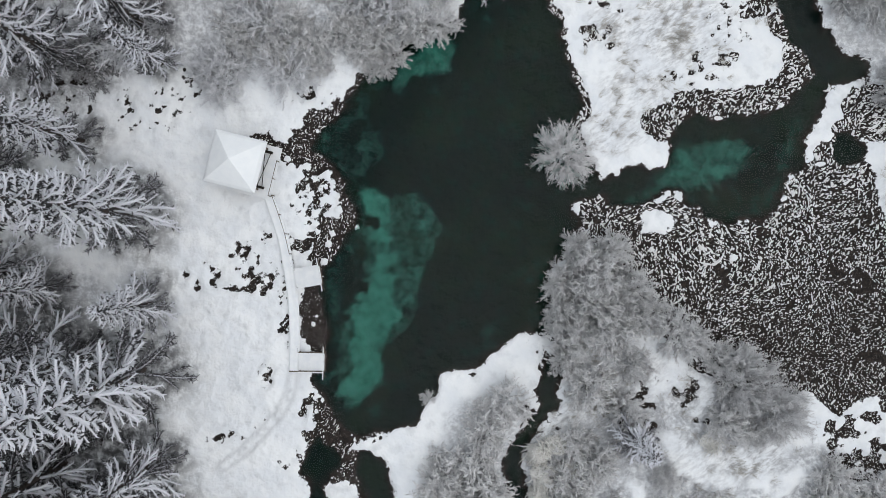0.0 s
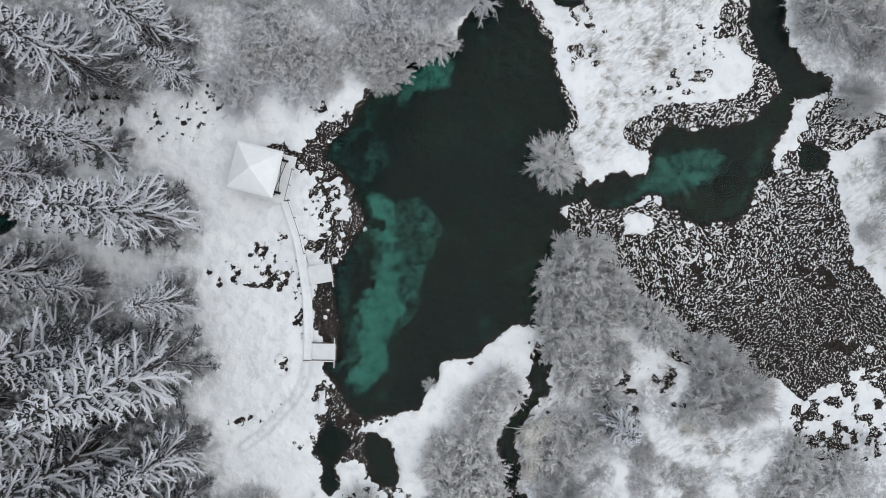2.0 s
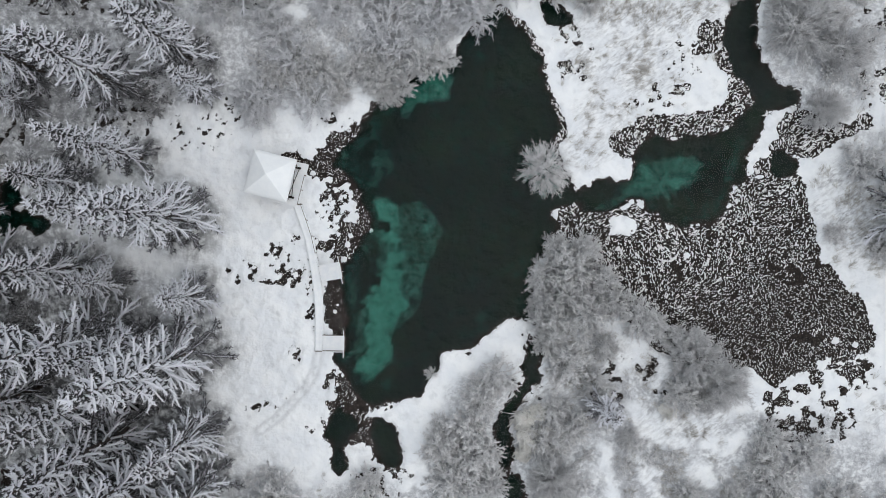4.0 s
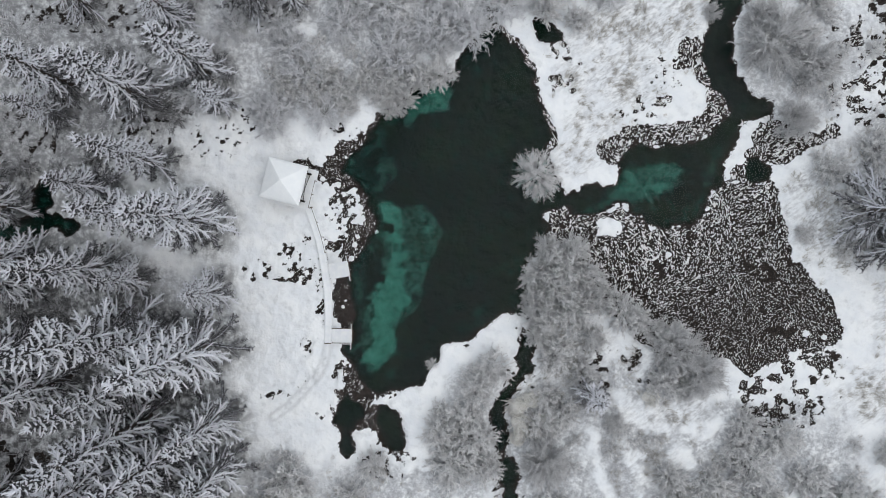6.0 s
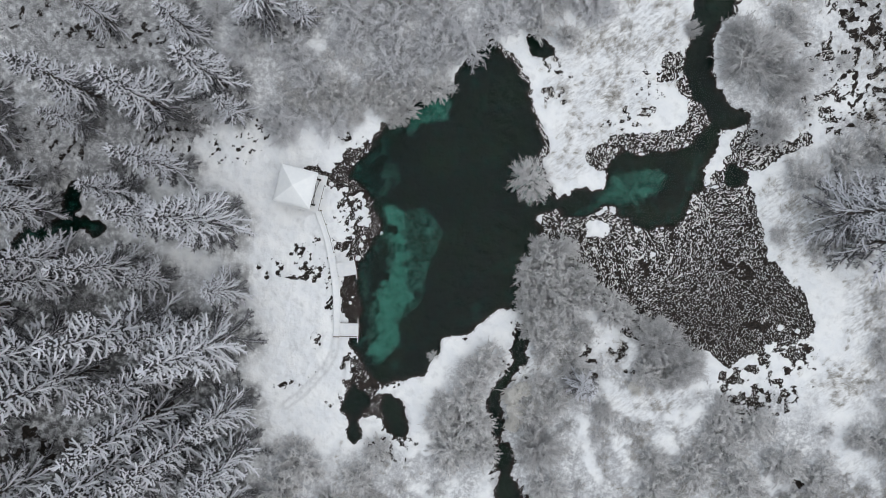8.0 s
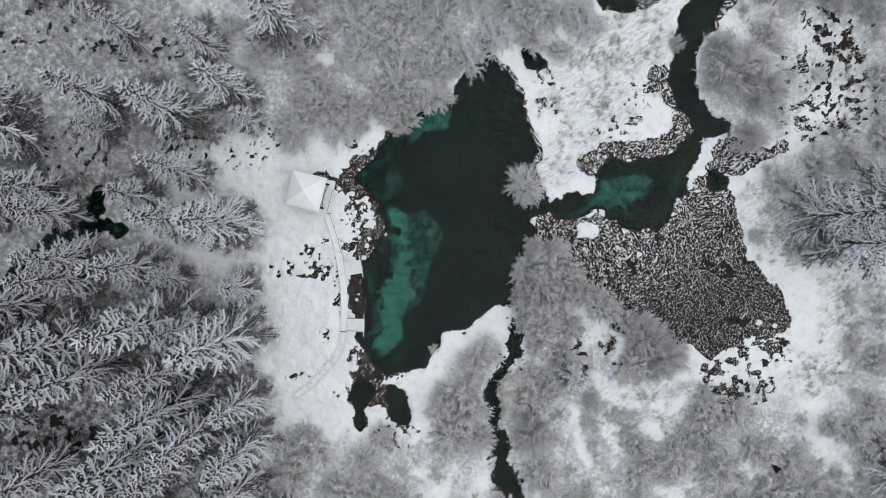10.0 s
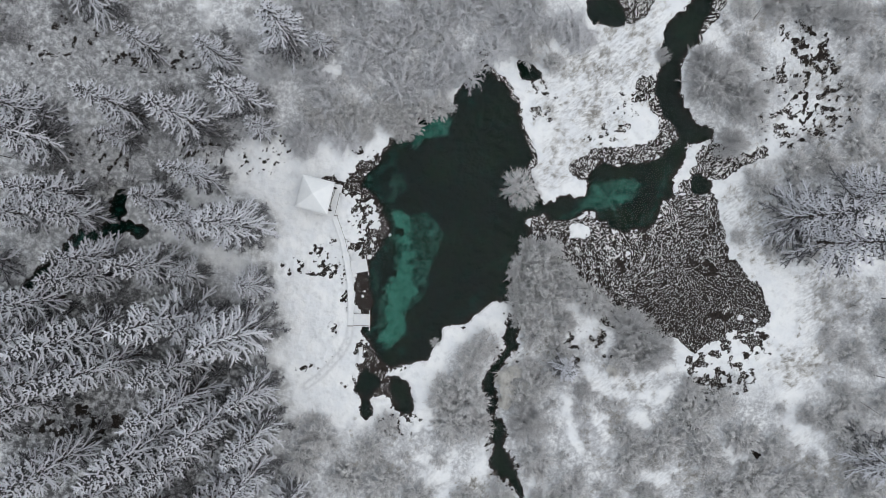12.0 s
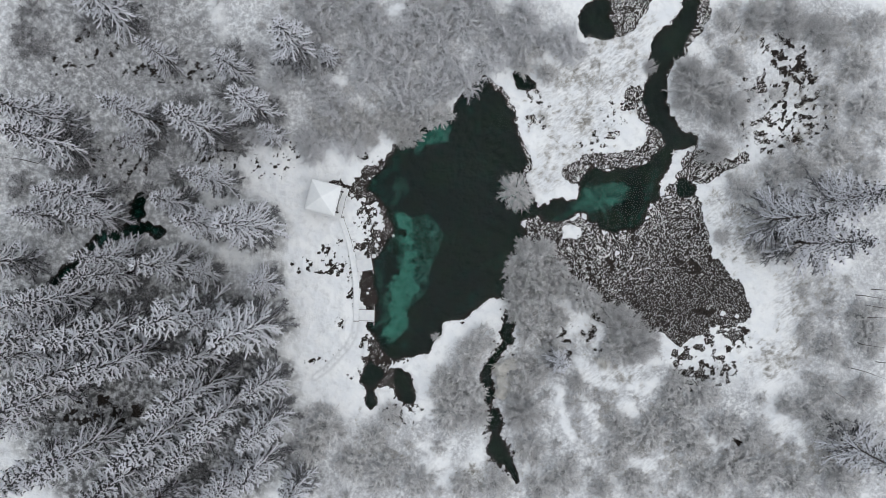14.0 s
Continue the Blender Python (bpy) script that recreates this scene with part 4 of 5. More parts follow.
# ---- frosted bushes ----
BIG_SHRUBS = [
    (-1.32, -13.52, 1.6, 1.2), (10.8, -3.13, 5.5, 3.2), (10.6, -5.84, 5, 2.8), (16.98, -3.39, 5, 3), (18.45, -5.84, 5, 3),
    (22.48, -8.33, 4.5, 2.8), (19.8, -20.45, 3, 2), (-9.11, 19.62, 4, 3), (-7.16, 17.7, 3.6, 2.6), (-11.88, 18.44, 3.6, 2.8),
    (-15.14, 17.48, 3.4, 2.6), (-11.2, 16.55, 3, 2.2), (-14.07, 20.36, 4, 3), (-6.13, 19.83, 4.2, 3), (-18.11, 18.96, 3.5, 2.6), (27.05, -9.86, 4, 2.4),
    (24.95, -9.81, 4.5, 2.8), (11.09, -9.77, 5, 2.8), (13.81, -1.8, 6, 4.3), (12.07, 0.05, 5, 2.6), (15.26, -0.2, 5, 2.8), (11.47, -7.73, 6, 3.6),
]
BIG_SHRUBS += [
    (15.36, -7.24, 6, 3.8), (13.42, -4.81, 6, 3.6),
]
BANK_SHRUBS = [
    (20.91, -7.56, 5, 3.6), (17.31, -10.55, 4.5, 2.6), (25.32, -15.66, 5, 3.2), (12.99, -12.16, 5.5, 3.8), (16.49, -14.67, 5, 3), (5.72, -13.76, 4.5, 3.6),
    (3.75, -16.47, 4.5, 3.6), (2.27, -19.67, 4.5, 4), (-0.44, 20.26, 4.5, 3.2), (-5.19, 16.52, 3.2, 1.9), (-4.18, 17.47, 3.5, 2.2), (-2.42, 19.77, 4.5, 3),
    (-6.2, 16.05, 3, 1.6), (11.69, -17.29, 4, 3), (13.61, -19.18, 4.5, 3.2), (11.14, -20.66, 4.5, 3.4), (27.6, -16.6, 3.6, 2.2),
    (34.0, -23.2, 4.5, 3.2), (35.3, -20.66, 4.5, 3.5), (12.14, 27.69, 5, 3.2), (15.54, 26.49, 4.5, 2.6), (3.59, -21.89, 5, 4.2),
]
BANK_SHRUBS += [
    (1.05, -25.25, 5, 4.4), (4.85, -25.33, 4.5, 3.4), (-0.62, -21.1, 4.5, 3.2), (-8.27, -25, 3.6, 3), (-10.8, -28.75, 4, 3.4), (-17.85, -26.82, 5.5, 4.4),
    (-20.44, -30.26, 5, 4), (-14.13, -32.8, 5, 4), (-9.08, -33.65, 5, 4), (-4.03, -35.35, 5, 3.8), (2.72, -35.55, 4, 3), (7.77, -35.45, 4.6, 3.4),
    (12.81, -30.33, 5, 4), (17.85, -34.55, 5, 4), (14.48, -36.23, 5, 4), (26.4, -26.6, 4, 3), (26.32, -30.43, 4.6, 3.6), (31.31, -27.85, 5, 4),
    (35.42, -25.27, 5.5, 4.4), (38.99, -22.04, 4.5, 3.6), (37.19, -29.55, 5, 4), (42.23, -27.04, 5, 4), (43.9, -32.93, 5, 4.2), (39.69, -35.44, 5, 4),
]
BANK_SHRUBS += [
    (48.93, -33.78, 5, 4), (53.13, -35.47, 5, 3.8), (46.55, -28.81, 4.5, 3.2), (54.98, -24.61, 4.5, 3.6), (58.86, -27, 5.5, 4.2), (57.66, -21.3, 4, 3.4),
    (51.86, -23.88, 3.6, 2.8), (59.84, -35.49, 5, 4), (28.87, -35.53, 4.4, 3.4), (23.8, -36.37, 4.4, 3), (64.07, -13.64, 5, 4), (58.52, -15.39, 4, 3.4),
    (63.22, -22.04, 5, 4), (54.71, -12.94, 2.6, 2.4), (63.59, -10.34, 4, 3.6), (45.08, 9.14, 4, 3.2), (47.6, 4.91, 4, 3.2), (50.14, 11.66, 4, 3.4),
    (54.36, 12.49, 4, 3.6), (59.42, 15, 4, 4), (63.63, 10.77, 4, 3.6), (62.65, 27.57, 4.5, 4), (63.47, 20.83, 4.5, 4), (58.72, 22.65, 3.6, 3),
]
BANK_SHRUBS += [
    (43.53, 28.62, 3.6, 3), (42.74, 34.58, 3.4, 3), (64.51, 33.54, 4, 3.4), (51.8, -0.17, 4, 3.4), (47.04, -0.15, 2.8, 2.4), (42.04, 1.56, 2.4, 2),
]
GREY_WILLOWS = [
    (38.36, 23.84, 8, 6.2), (42.83, 21.1, 6.5, 4.6), (40.65, 14.57, 5, 3.4), (36.71, 26.61, 6, 3.6), (31.37, 27.49, 3, 1.6),
    (27.03, -12.11, 6, 4.6), (29.85, -14.61, 5.5, 4.2), (11.8, -24.7, 6, 4.6), (52.44, 34.24, 5, 4.2), (47.54, 35.2, 4.5, 3.6), (57.46, 32.55, 5, 4),
]
THICKET = [
    (-20.24, 36.14, 5.4, 3), (-14.41, 34.96, 4.9, 3.5), (-0.7, 33.21, 5.4, 3.4), (-9.23, 32.1, 4.3, 3.7), (-21.12, 16.07, 5.7, 3), (-17.73, 23.55, 4.1, 3.9),
    (3.5, 36.44, 5.5, 3.7), (-6.63, 22.34, 4.7, 4.3), (-10.27, 34.28, 5.3, 3), (-11.51, 36.42, 5.5, 3.2), (-10.25, 28.71, 4.4, 4.2), (-6.87, 28.23, 4.7, 4.2),
    (1.08, 37.72, 4.2, 4.3), (-27.52, 23.57, 4.2, 3.1), (-18.75, 25.74, 4.8, 3.4), (-11.65, 30.4, 4.9, 4.3), (7.87, 33.8, 5.2, 2.9), (-5.68, 32.06, 4.4, 3.8),
    (-15.9, 20.51, 4.8, 4), (-0.73, 23.73, 4.8, 3), (-20.38, 30.79, 4.3, 4.3), (-13.92, 15.73, 4.5, 4.1), (-18.12, 33.9, 5.7, 3.9), (-16.74, 38.46, 5.1, 3.9),
]
THICKET += [
    (-0.04, 29.93, 4.4, 4.4), (-18.3, 36.44, 4.7, 4.4), (7.29, 28.39, 4.4, 4.3), (-3.96, 34.99, 5.4, 3.9), (-19.89, 14.47, 4.7, 3.1), (-24.49, 25.86, 5.3, 3.5),
    (-20.13, 28.72, 5.1, 3.1), (1.73, 26.61, 4, 3.1), (-20, 33.63, 5.4, 3.2), (-4.84, 21.89, 5.6, 3.5), (-19.19, 16.22, 4.9, 3.4), (6.37, 36.78, 5, 3),
    (-4.31, 37.67, 4.6, 4.4), (-5.63, 24.92, 4.2, 3.9), (-21.01, 38.77, 4.5, 3.4), (5.14, 38.53, 3.9, 2.9), (3.38, 25.11, 5.7, 4.2), (3.5, 33.7, 5.4, 4.2),
    (-4.22, 30.49, 5.7, 3.1), (-11.66, 25.85, 5, 3.7), (-0.64, 25.9, 4.9, 4.4), (-28.64, 18.32, 5.3, 4.4), (9.3, 31.9, 5, 3), (15.66, 31.09, 4.2, 2.6),
]
THICKET += [
    (11.46, 29.39, 3.8, 3.3), (12.59, 32.44, 4.7, 3.4), (18.19, 31.5, 4.2, 3.9), (11.52, 36.08, 4.6, 2.8), (19.43, 29.73, 3.6, 4), (12.48, 34.27, 5.3, 3.9),
    (-28.41, 30.07, 3.2, 2.9),
]
UNDERWOOD = [
    (-42.64, 28.78, 3.1, 2.9), (-62.96, 30.3, 3.7, 2.5), (-58.05, 11.58, 3.1, 2.6), (-31.2, 15.69, 2.6, 3.1), (-61.03, 30.98, 2.6, 3.2), (-54.99, 10.99, 2.8, 2.3),
    (-60.17, 15.37, 3.6, 3), (-39.65, 22.17, 2.9, 2.7), (-45.94, 33.18, 2.8, 3), (-62.73, 36.63, 3.8, 2.9), (-53.94, 34.07, 3.7, 3.2), (-64.48, 9.73, 3, 3.1),
    (-55.17, 12.56, 3.6, 2.8), (-38.86, 17.07, 2.7, 2.8), (-40.54, 10.8, 3.7, 2.4), (-31.66, 17.32, 3.4, 3.1), (-44.43, 18.06, 3.3, 2.1), (-37.84, 22.01, 3.4, 2.4),
    (-32.94, 23.83, 3.7, 2.9), (-64.13, 32.97, 3, 3.1), (-31.78, 30.22, 3.4, 2.5), (-37.27, -18.64, 2.8, 2.3), (-35.08, -18.36, 3.1, 2), (-43.45, -12.56, 2.9, 3),
]
UNDERWOOD += [
    (-45.29, -7.09, 3.3, 2.9), (-64.22, -12.94, 2.8, 2.7), (-49.13, -7.67, 3.3, 2.7), (-59.83, 7.34, 2.9, 2.1), (-39.23, -19.19, 2.4, 2.9), (-31.94, -16.55, 3.5, 2.2),
    (-48.63, 9.49, 3.3, 2.4), (-36.82, -10.18, 3.2, 2.8), (-44.75, 8.91, 2.8, 2.6), (-54.28, -18.52, 2.7, 2.5), (-40.42, -16.28, 2.4, 2.2), (-34.28, -35.97, 3.2, 2.9),
    (-36.86, -33.45, 3, 2), (-37.68, -37.15, 2.8, 2.4), (-36.11, -22.64, 3.6, 2.1), (-35.65, -36.32, 2.7, 2.8),
]
shrubs = [thing("willow_shrub", "rounded leafless willow bush white with hoarfrost", "shrub", "frosted bushes", *zip(("branchwork", "crown"), shrub_meshes(s, 26, 5, 4, 2, 1.0, 1.1))) for s in (31, 32, 33)]
plant(shrubs, BANK_SHRUBS, 2.9, 3.9, 9)
old_shrubs = [thing("willow_shrub", "broad domed willow bush at the water, thickly white with hoarfrost", "shrub", "old willows", *zip(("branchwork", "crown"), shrub_meshes(s, 36, 5, 5, 3, 1.05, 0.76))) for s in (35, 36, 37)]
plant(old_shrubs, BIG_SHRUBS, 2.9, 3.9, 11)
point_willow = [thing("willow_shrub", "fine-twigged rimed willow dome at the tip of the islet", "shrub", "old willows", *zip(("branchwork", "crown"), shrub_meshes(40, 80, 6, 5, 2, 1.08, 0.48, RIME, 0.55)))]
plant(point_willow, [(11.1, 8.5, 4.6, 4.25)], 2.9, 3.9, 21)
grey_willows = [thing("willow_shrub", "large grey dome-shaped willow with fine thinly rimed twigs", "shrub", "grey willows", *zip(("branchwork", "crown"), shrub_meshes(s, 56, 6, 5, 2, 1.05, 0.50, PALE_RIME, 0.7))) for s in (38, 39)]
plant(grey_willows, GREY_WILLOWS, 2.9, 3.9, 14)
thicket = [thing("alder_shrub", "grey leafless alder bush with rimed twigs in a thicket", "shrub", "alder thicket", *zip(("branchwork", "crown"), shrub_meshes(s, 22, 5, 4, 3, 1.05, 0.78, ALDER_RIME))) for s in (41, 42, 43)]
plant(thicket, THICKET, 2.9, 3.9, 10)
underwood = [thing("undergrowth_bush", "low dark bush dusted with rime under the spruces", "shrub", "undergrowth", *zip(("branchwork", "crown"), shrub_meshes(s, 14, 5, 4, 2, 1.1, 1.0, DULL_RIME))) for s in (51, 52)]
plant(underwood, UNDERWOOD, 2.9, 3.9, 12)



def low_bushes(count):
    """Places of low bushes, scattered over the brushwood outside the spruce wood, clear of drifts, bogs and water."""
    rnd = random.Random(99)
    zones = [b for b in BRUSH if b[0] > -25 and abs(b[0]) < 66]
    rows = []
    for _ in range(9000):
        bx, by, sx, sy, density = rnd.choices(zones, [b[2] * b[3] for b in zones])[0]
        x, y = bx + sx * rnd.uniform(-1, 1), by + sy * rnd.uniform(-1, 1)
        if ((x - bx) / sx) ** 2 + ((y - by) / sy) ** 2 > 1.05 or abs(y) > 39:
            continue
        if all((x - r[0]) ** 2 + (y - r[1]) ** 2 > 2.1 ** 2 for r in rows):
            rows.append((x, y, rnd.uniform(1.3, 2.6), rnd.uniform(1.2, 2.1)))
    x, y = np.array([r[0] for r in rows]), np.array([r[1] for r in rows])
    bare, wet = plan(x, y)[1:3]
    free = (drifted(x, y) < 0.25) & (wet < -1.2) & (bare < -0.3)
    return [r for r, ok in zip(rows, free) if ok][:count]


low_shrubs = [thing("low_bush", "low twiggy bush coated in hoarfrost, half buried in snow", "shrub", "low bushes", *zip(("branchwork", "crown"), shrub_meshes(s, 13, 4, 3, 2, 1.1, 1.9))) for s in (44, 45, 46)]
plant(low_shrubs, low_bushes(230), 2.9, 3.9, 15)

# ---- bare saplings ----


def sapling_meshes(seed):
    """A thin leaning pole ten metres high with a few short twigs."""
    rnd = random.Random(seed)
    pole, twigs = Sticks(), Sticks()
    p, d = Vector((0, 0, -0.3)), Vector((rnd.uniform(-0.05, 0.05), rnd.uniform(-0.05, 0.05), 1))
    for k in range(8):
        q = p + d * 1.28
        pole.add(p, q, 0.075 - 0.008 * k, 0.067 - 0.008 * k, 5)
        for _ in range(2 if k > 2 else 0):
            a = p.lerp(q, rnd.random())
            yaw = rnd.uniform(0, 6.28)
            b = a + Vector((math.cos(yaw), math.sin(yaw), 0.7)) * rnd.uniform(0.4, 1.0)
            twigs.add(a, b, 0.02, 0.012, 3)
            for _ in range(3):
                c = a.lerp(b, rnd.uniform(0.3, 1))
                twigs.add(c, c + (b - a) * 0.3 + Vector((rnd.uniform(-0.3, 0.3), rnd.uniform(-0.3, 0.3), 0.1)), 0.012, 0, 3)
        d = (d + Vector((rnd.uniform(-0.06, 0.06), rnd.uniform(-0.06, 0.06), 0))).normalized()
        p = q
    return pole.mesh("trunk", BARK), twigs.mesh("crown", STEM)


SAPLINGS = [
    (61.49, -18.32, 9, 1), (58.9, -21.77, 7, 1), (62.53, -14.53, 8, 1), (64.1, -8.84, 8, 1), (63.06, -10.73, 6, 1), (62.55, -7.28, 7, 1),
    (64.96, -6.42, 8, 1), (65.63, -17.47, 9, 1), (59.76, -25.65, 6, 1), (-61.95, 13.16, 10, 1), (44.38, 32.62, 5, 1),
]
saplings = [thing("bare_sapling", "thin bare dark sapling standing in the snow", "tree", "bare saplings", *zip(("trunk", "crown"), sapling_meshes(s))) for s in (61, 62, 63)]
plant(saplings, SAPLINGS, 1.0, 10.0, 13)

# ---- bog tussocks: small snow caps on dark sedge ----


def tussocks():
    rnd = np.random.RandomState(5)
    gx, gy = np.meshgrid(np.arange(-20, 50, 0.185), np.arange(-24, 40, 0.185))
    x = (gx + rnd.uniform(-0.12, 0.12, gx.shape)).ravel()
    y = (gy + rnd.uniform(-0.12, 0.12, gx.shape)).ravel()
    z, bare, wet = plan(x, y)[:3]
    clear = rough_noise(x, y, 1.7, 71, 2)
    fine = np.maximum(smooth01(0.6 * x - y, 12, 30), smooth01(-x, -2, 2))
    keep = (bare > 0.08) & (wet < -0.02) & (clear < 1.05 - 0.34 * fine) & (rnd.uniform(0, 1, x.shape) < (0.62 + 0.06 * fine) * np.where((x < -8) & (y < -3) & (y > -12), 0.7, 1.0))
    x, y, z, clear, fine = x[keep], y[keep], z[keep], clear[keep], fine[keep]
    flow = 1.25 + 1.25 * rough_noise(x, y, 3.2, 81, 2) + rnd.normal(0, 0.55, x.shape)
    size = (rnd.gamma(2.4, 0.022, x.shape) + 0.026) * (0.88 - 0.36 * fine) * np.where((x < -8) & (y < -3) & (y > -12), 0.6, 1.0)
    long = 0.9 + rnd.gamma(2.0, 0.55, x.shape)
    sides = 7
    faces = []
    t = np.arange(sides) * 2 * np.pi / sides
    n = len(x)
    wob = rnd.uniform(0.80, 1.20, (n, sides))
    ca, sa = np.cos(flow)[:, None], np.sin(flow)[:, None]
    bow = rnd.normal(0, 0.30, n)[:, None]

    def ring(scale, lift):
        a = size[:, None] * long[:, None] * scale * np.cos(t)[None] * wob
        b = size[:, None] / np.sqrt(long[:, None]) * scale * np.sin(t)[None] * wob + bow * a * a / (size[:, None] * long[:, None])
        return np.stack((x[:, None] + a * ca - b * sa, y[:, None] + a * sa + b * ca, z[:, None] + lift * np.ones_like(a)), axis=2)

    low, high = ring(1.0, -0.05), ring(0.72, 0.0) + np.array([0, 0, 1])[None, None] * (0.05 + size[:, None, None] * 0.5)
    top = np.stack((x, y, z + 0.08 + size * 0.65), axis=1)[:, None]
    block = np.concatenate((low, high, top), axis=1)
    first = np.arange(n) * (2 * sides + 1)
    for k in range(sides):
        j = (k + 1) % sides
        faces += np.stack((first + k, first + j, first + sides + j, first + sides + k), axis=1).tolist()
        faces += np.stack((first + sides + k, first + sides + j, first + 2 * sides), axis=1).tolist()
    ob = new("bog_tussock", mesh_from("bog_tussock", block.reshape(-1, 3).tolist(), faces, TUSSOCK_SNOW, True))
    tagged(ob, "countless small snow caps on dark boggy sedge tussocks", "tussock", kind="stuff")


tussocks()

# ---- snow-capped boulders at the shore ----


def boulder_meshes(seed):
    """A lumpy stone one metre across and the round cap of snow on it."""
    def lump(name, mat, low, grow, lift):
        bm = bmesh.new()
        bmesh.ops.create_icosphere(bm, subdivisions=3, radius=0.5)
        for v in bm.verts:
            d = v.co.normalized()
            r = 0.5 + 0.22 * noise.noise(d * 1.6 + Vector((seed, 0, 0))) + 0.09 * noise.noise(d * 4 + Vector((0, seed, 0)))
            v.co = Vector((d.x * r * grow, d.y * r * grow, max(low, d.z * r * 0.7) + lift))
        me = bpy.data.meshes.new(name)
        bm.to_mesh(me)
        bm.free()
        me.materials.append(mat)
        me.polygons.foreach_set("use_smooth", [True] * len(me.polygons))
        return me

    return lump("stone", STONE, -0.4, 1.0, 0.1), lump("snow_cap", SNOW, -0.02, 1.04, 0.17)


BOULDERS = [
    (-10.8, -1.13, 0.25, 0.33), (-11.77, -6.81, 0.16, 0.2), (-10.39, 0.46, 0.24, 0.31), (-10.03, 1.43, 0.2, 0.27), (-11.57, -14.74, 0.17, 0.22), (-11.36, 1.54, 0.18, 0.23),
    (-11.47, -6.09, 0.12, 0.16), (-7.88, 2, 0.18, 0.23), (-14.13, 8.19, 0.24, 0.31), (-9.42, 3.53, 0.25, 0.33), (-10.7, 5.68, 0.18, 0.23), (42.47, -10.05, 0.3, 0.39),
    (44.62, -10.49, 0.24, 0.31), (33.68, -17.35, 0.24, 0.31), (26.4, -0.78, 0.27, 0.35),
]
boulders = [thing("boulder", "dark shore boulder under a round cap of snow", "boulder", "shore boulders", *zip(("stone", "snow_cap"), boulder_meshes(s))) for s in (1.7, 5.3, 9.1)]
plant(boulders, BOULDERS, 0.5, 0.5, 19)

# ---- withered grass that sticks out of the snow ----


def dry_grass():
    rnd = random.Random(77)
    grass = Sticks()
    for bx, by, sx, sy, value in STALKS:
        count = int(sx * sy * 3.14 * 2.0 * value)
        pts = np.array([(bx + sx * rnd.gauss(0, 0.5), by + sy * rnd.gauss(0, 0.5)) for _ in range(count)])
        z, bare, wet = plan(pts[:, 0], pts[:, 1])[:3]
        lean = 0.75 + 1.3 * rough_noise(pts[:, 0], pts[:, 1], 6.0, 91, 2)
        clump = rough_noise(pts[:, 0], pts[:, 1], 1.8, 95, 2)
        for (x, y), h, w, a, c, d in zip(pts, z, wet, lean, clump, drifted(pts[:, 0], pts[:, 1])):
            if w > -0.1 or c < -0.15 or d > 0.5:
                continue
            for _ in range(7):
                yaw = a + rnd.gauss(0, 0.5)
                p = Vector((x + rnd.gauss(0, 0.10), y + rnd.gauss(0, 0.10), h - 0.03))
                d = Vector((math.cos(yaw), math.sin(yaw), rnd.uniform(0.3, 1.0))) * rnd.uniform(0.25, 0.5)
                q = p + d
                grass.add(p, q, 0.020, 0.016, 3)
                grass.add(q, q + Vector((d.x, d.y, -0.05 * rnd.random())) * 0.9, 0.016, 0, 3)
    tagged(new("dry_grass", grass.mesh("dry_grass", STRAW)), "withered straw-coloured grass bent over and dusted with snow", "grass", kind="stuff")


dry_grass()

# ---- large sedge mounds ----


def sedge_mesh(seed):
    """A shaggy mound two metres in radius: long blades that fall outwards."""
    rnd = random.Random(seed)
    blades = Sticks()
    for _ in range(240):
        yaw = rnd.uniform(0, 6.283)
        r = 1.3 * math.sqrt(rnd.random()) * (0.75 + 0.45 * noise.noise((math.cos(yaw) * 1.4, math.sin(yaw) * 1.4, seed)))
        out = Vector((math.cos(yaw), math.sin(yaw), 0))
        p = out * r + Vector((0, 0, 0.75 * (1 - (r / 1.5) ** 2) - 0.15))
        turn = 0.6 * yaw + 0.5 * seed + rnd.gauss(0, 0.7)
        d = Vector((math.cos(turn), math.sin(turn), 0))
        long = rnd.uniform(0.45, 0.95)
        q = p + d * long * 0.6 + Vector((0, 0, rnd.uniform(0.12, 0.38)))
        e = q + d * long * 0.8 + Vector((rnd.uniform(-0.1, 0.1), rnd.uniform(-0.1, 0.1), rnd.uniform(-0.30, -0.05)))
        blades.add(p, q, 0.085, 0.07, 3)
        blades.add(q, e, 0.07, 0, 3)
    return blades.mesh("blade_tuft", SEDGE)


SEDGES = [
    (8.7, -18.4, 1.3, 2.3), (8.8, -20.4, 1.3, 2.3), (10.4, -17.6, 1.08, 1.8), (8.5, -22.2, 1.1, 1.7), (11.53, -19.85, 0.9, 1.5),
    (24.03, -17.3, 1.02, 1.7),
]
sedges = [thing("sedge_mound", "shaggy mound of pale straw sedge bent under snow", "grass", "sedge mounds", ("blade_tuft", sedge_mesh(s))) for s in (71, 72, 73)]
plant(sedges, SEDGES, 2.0, 1.0, 17)

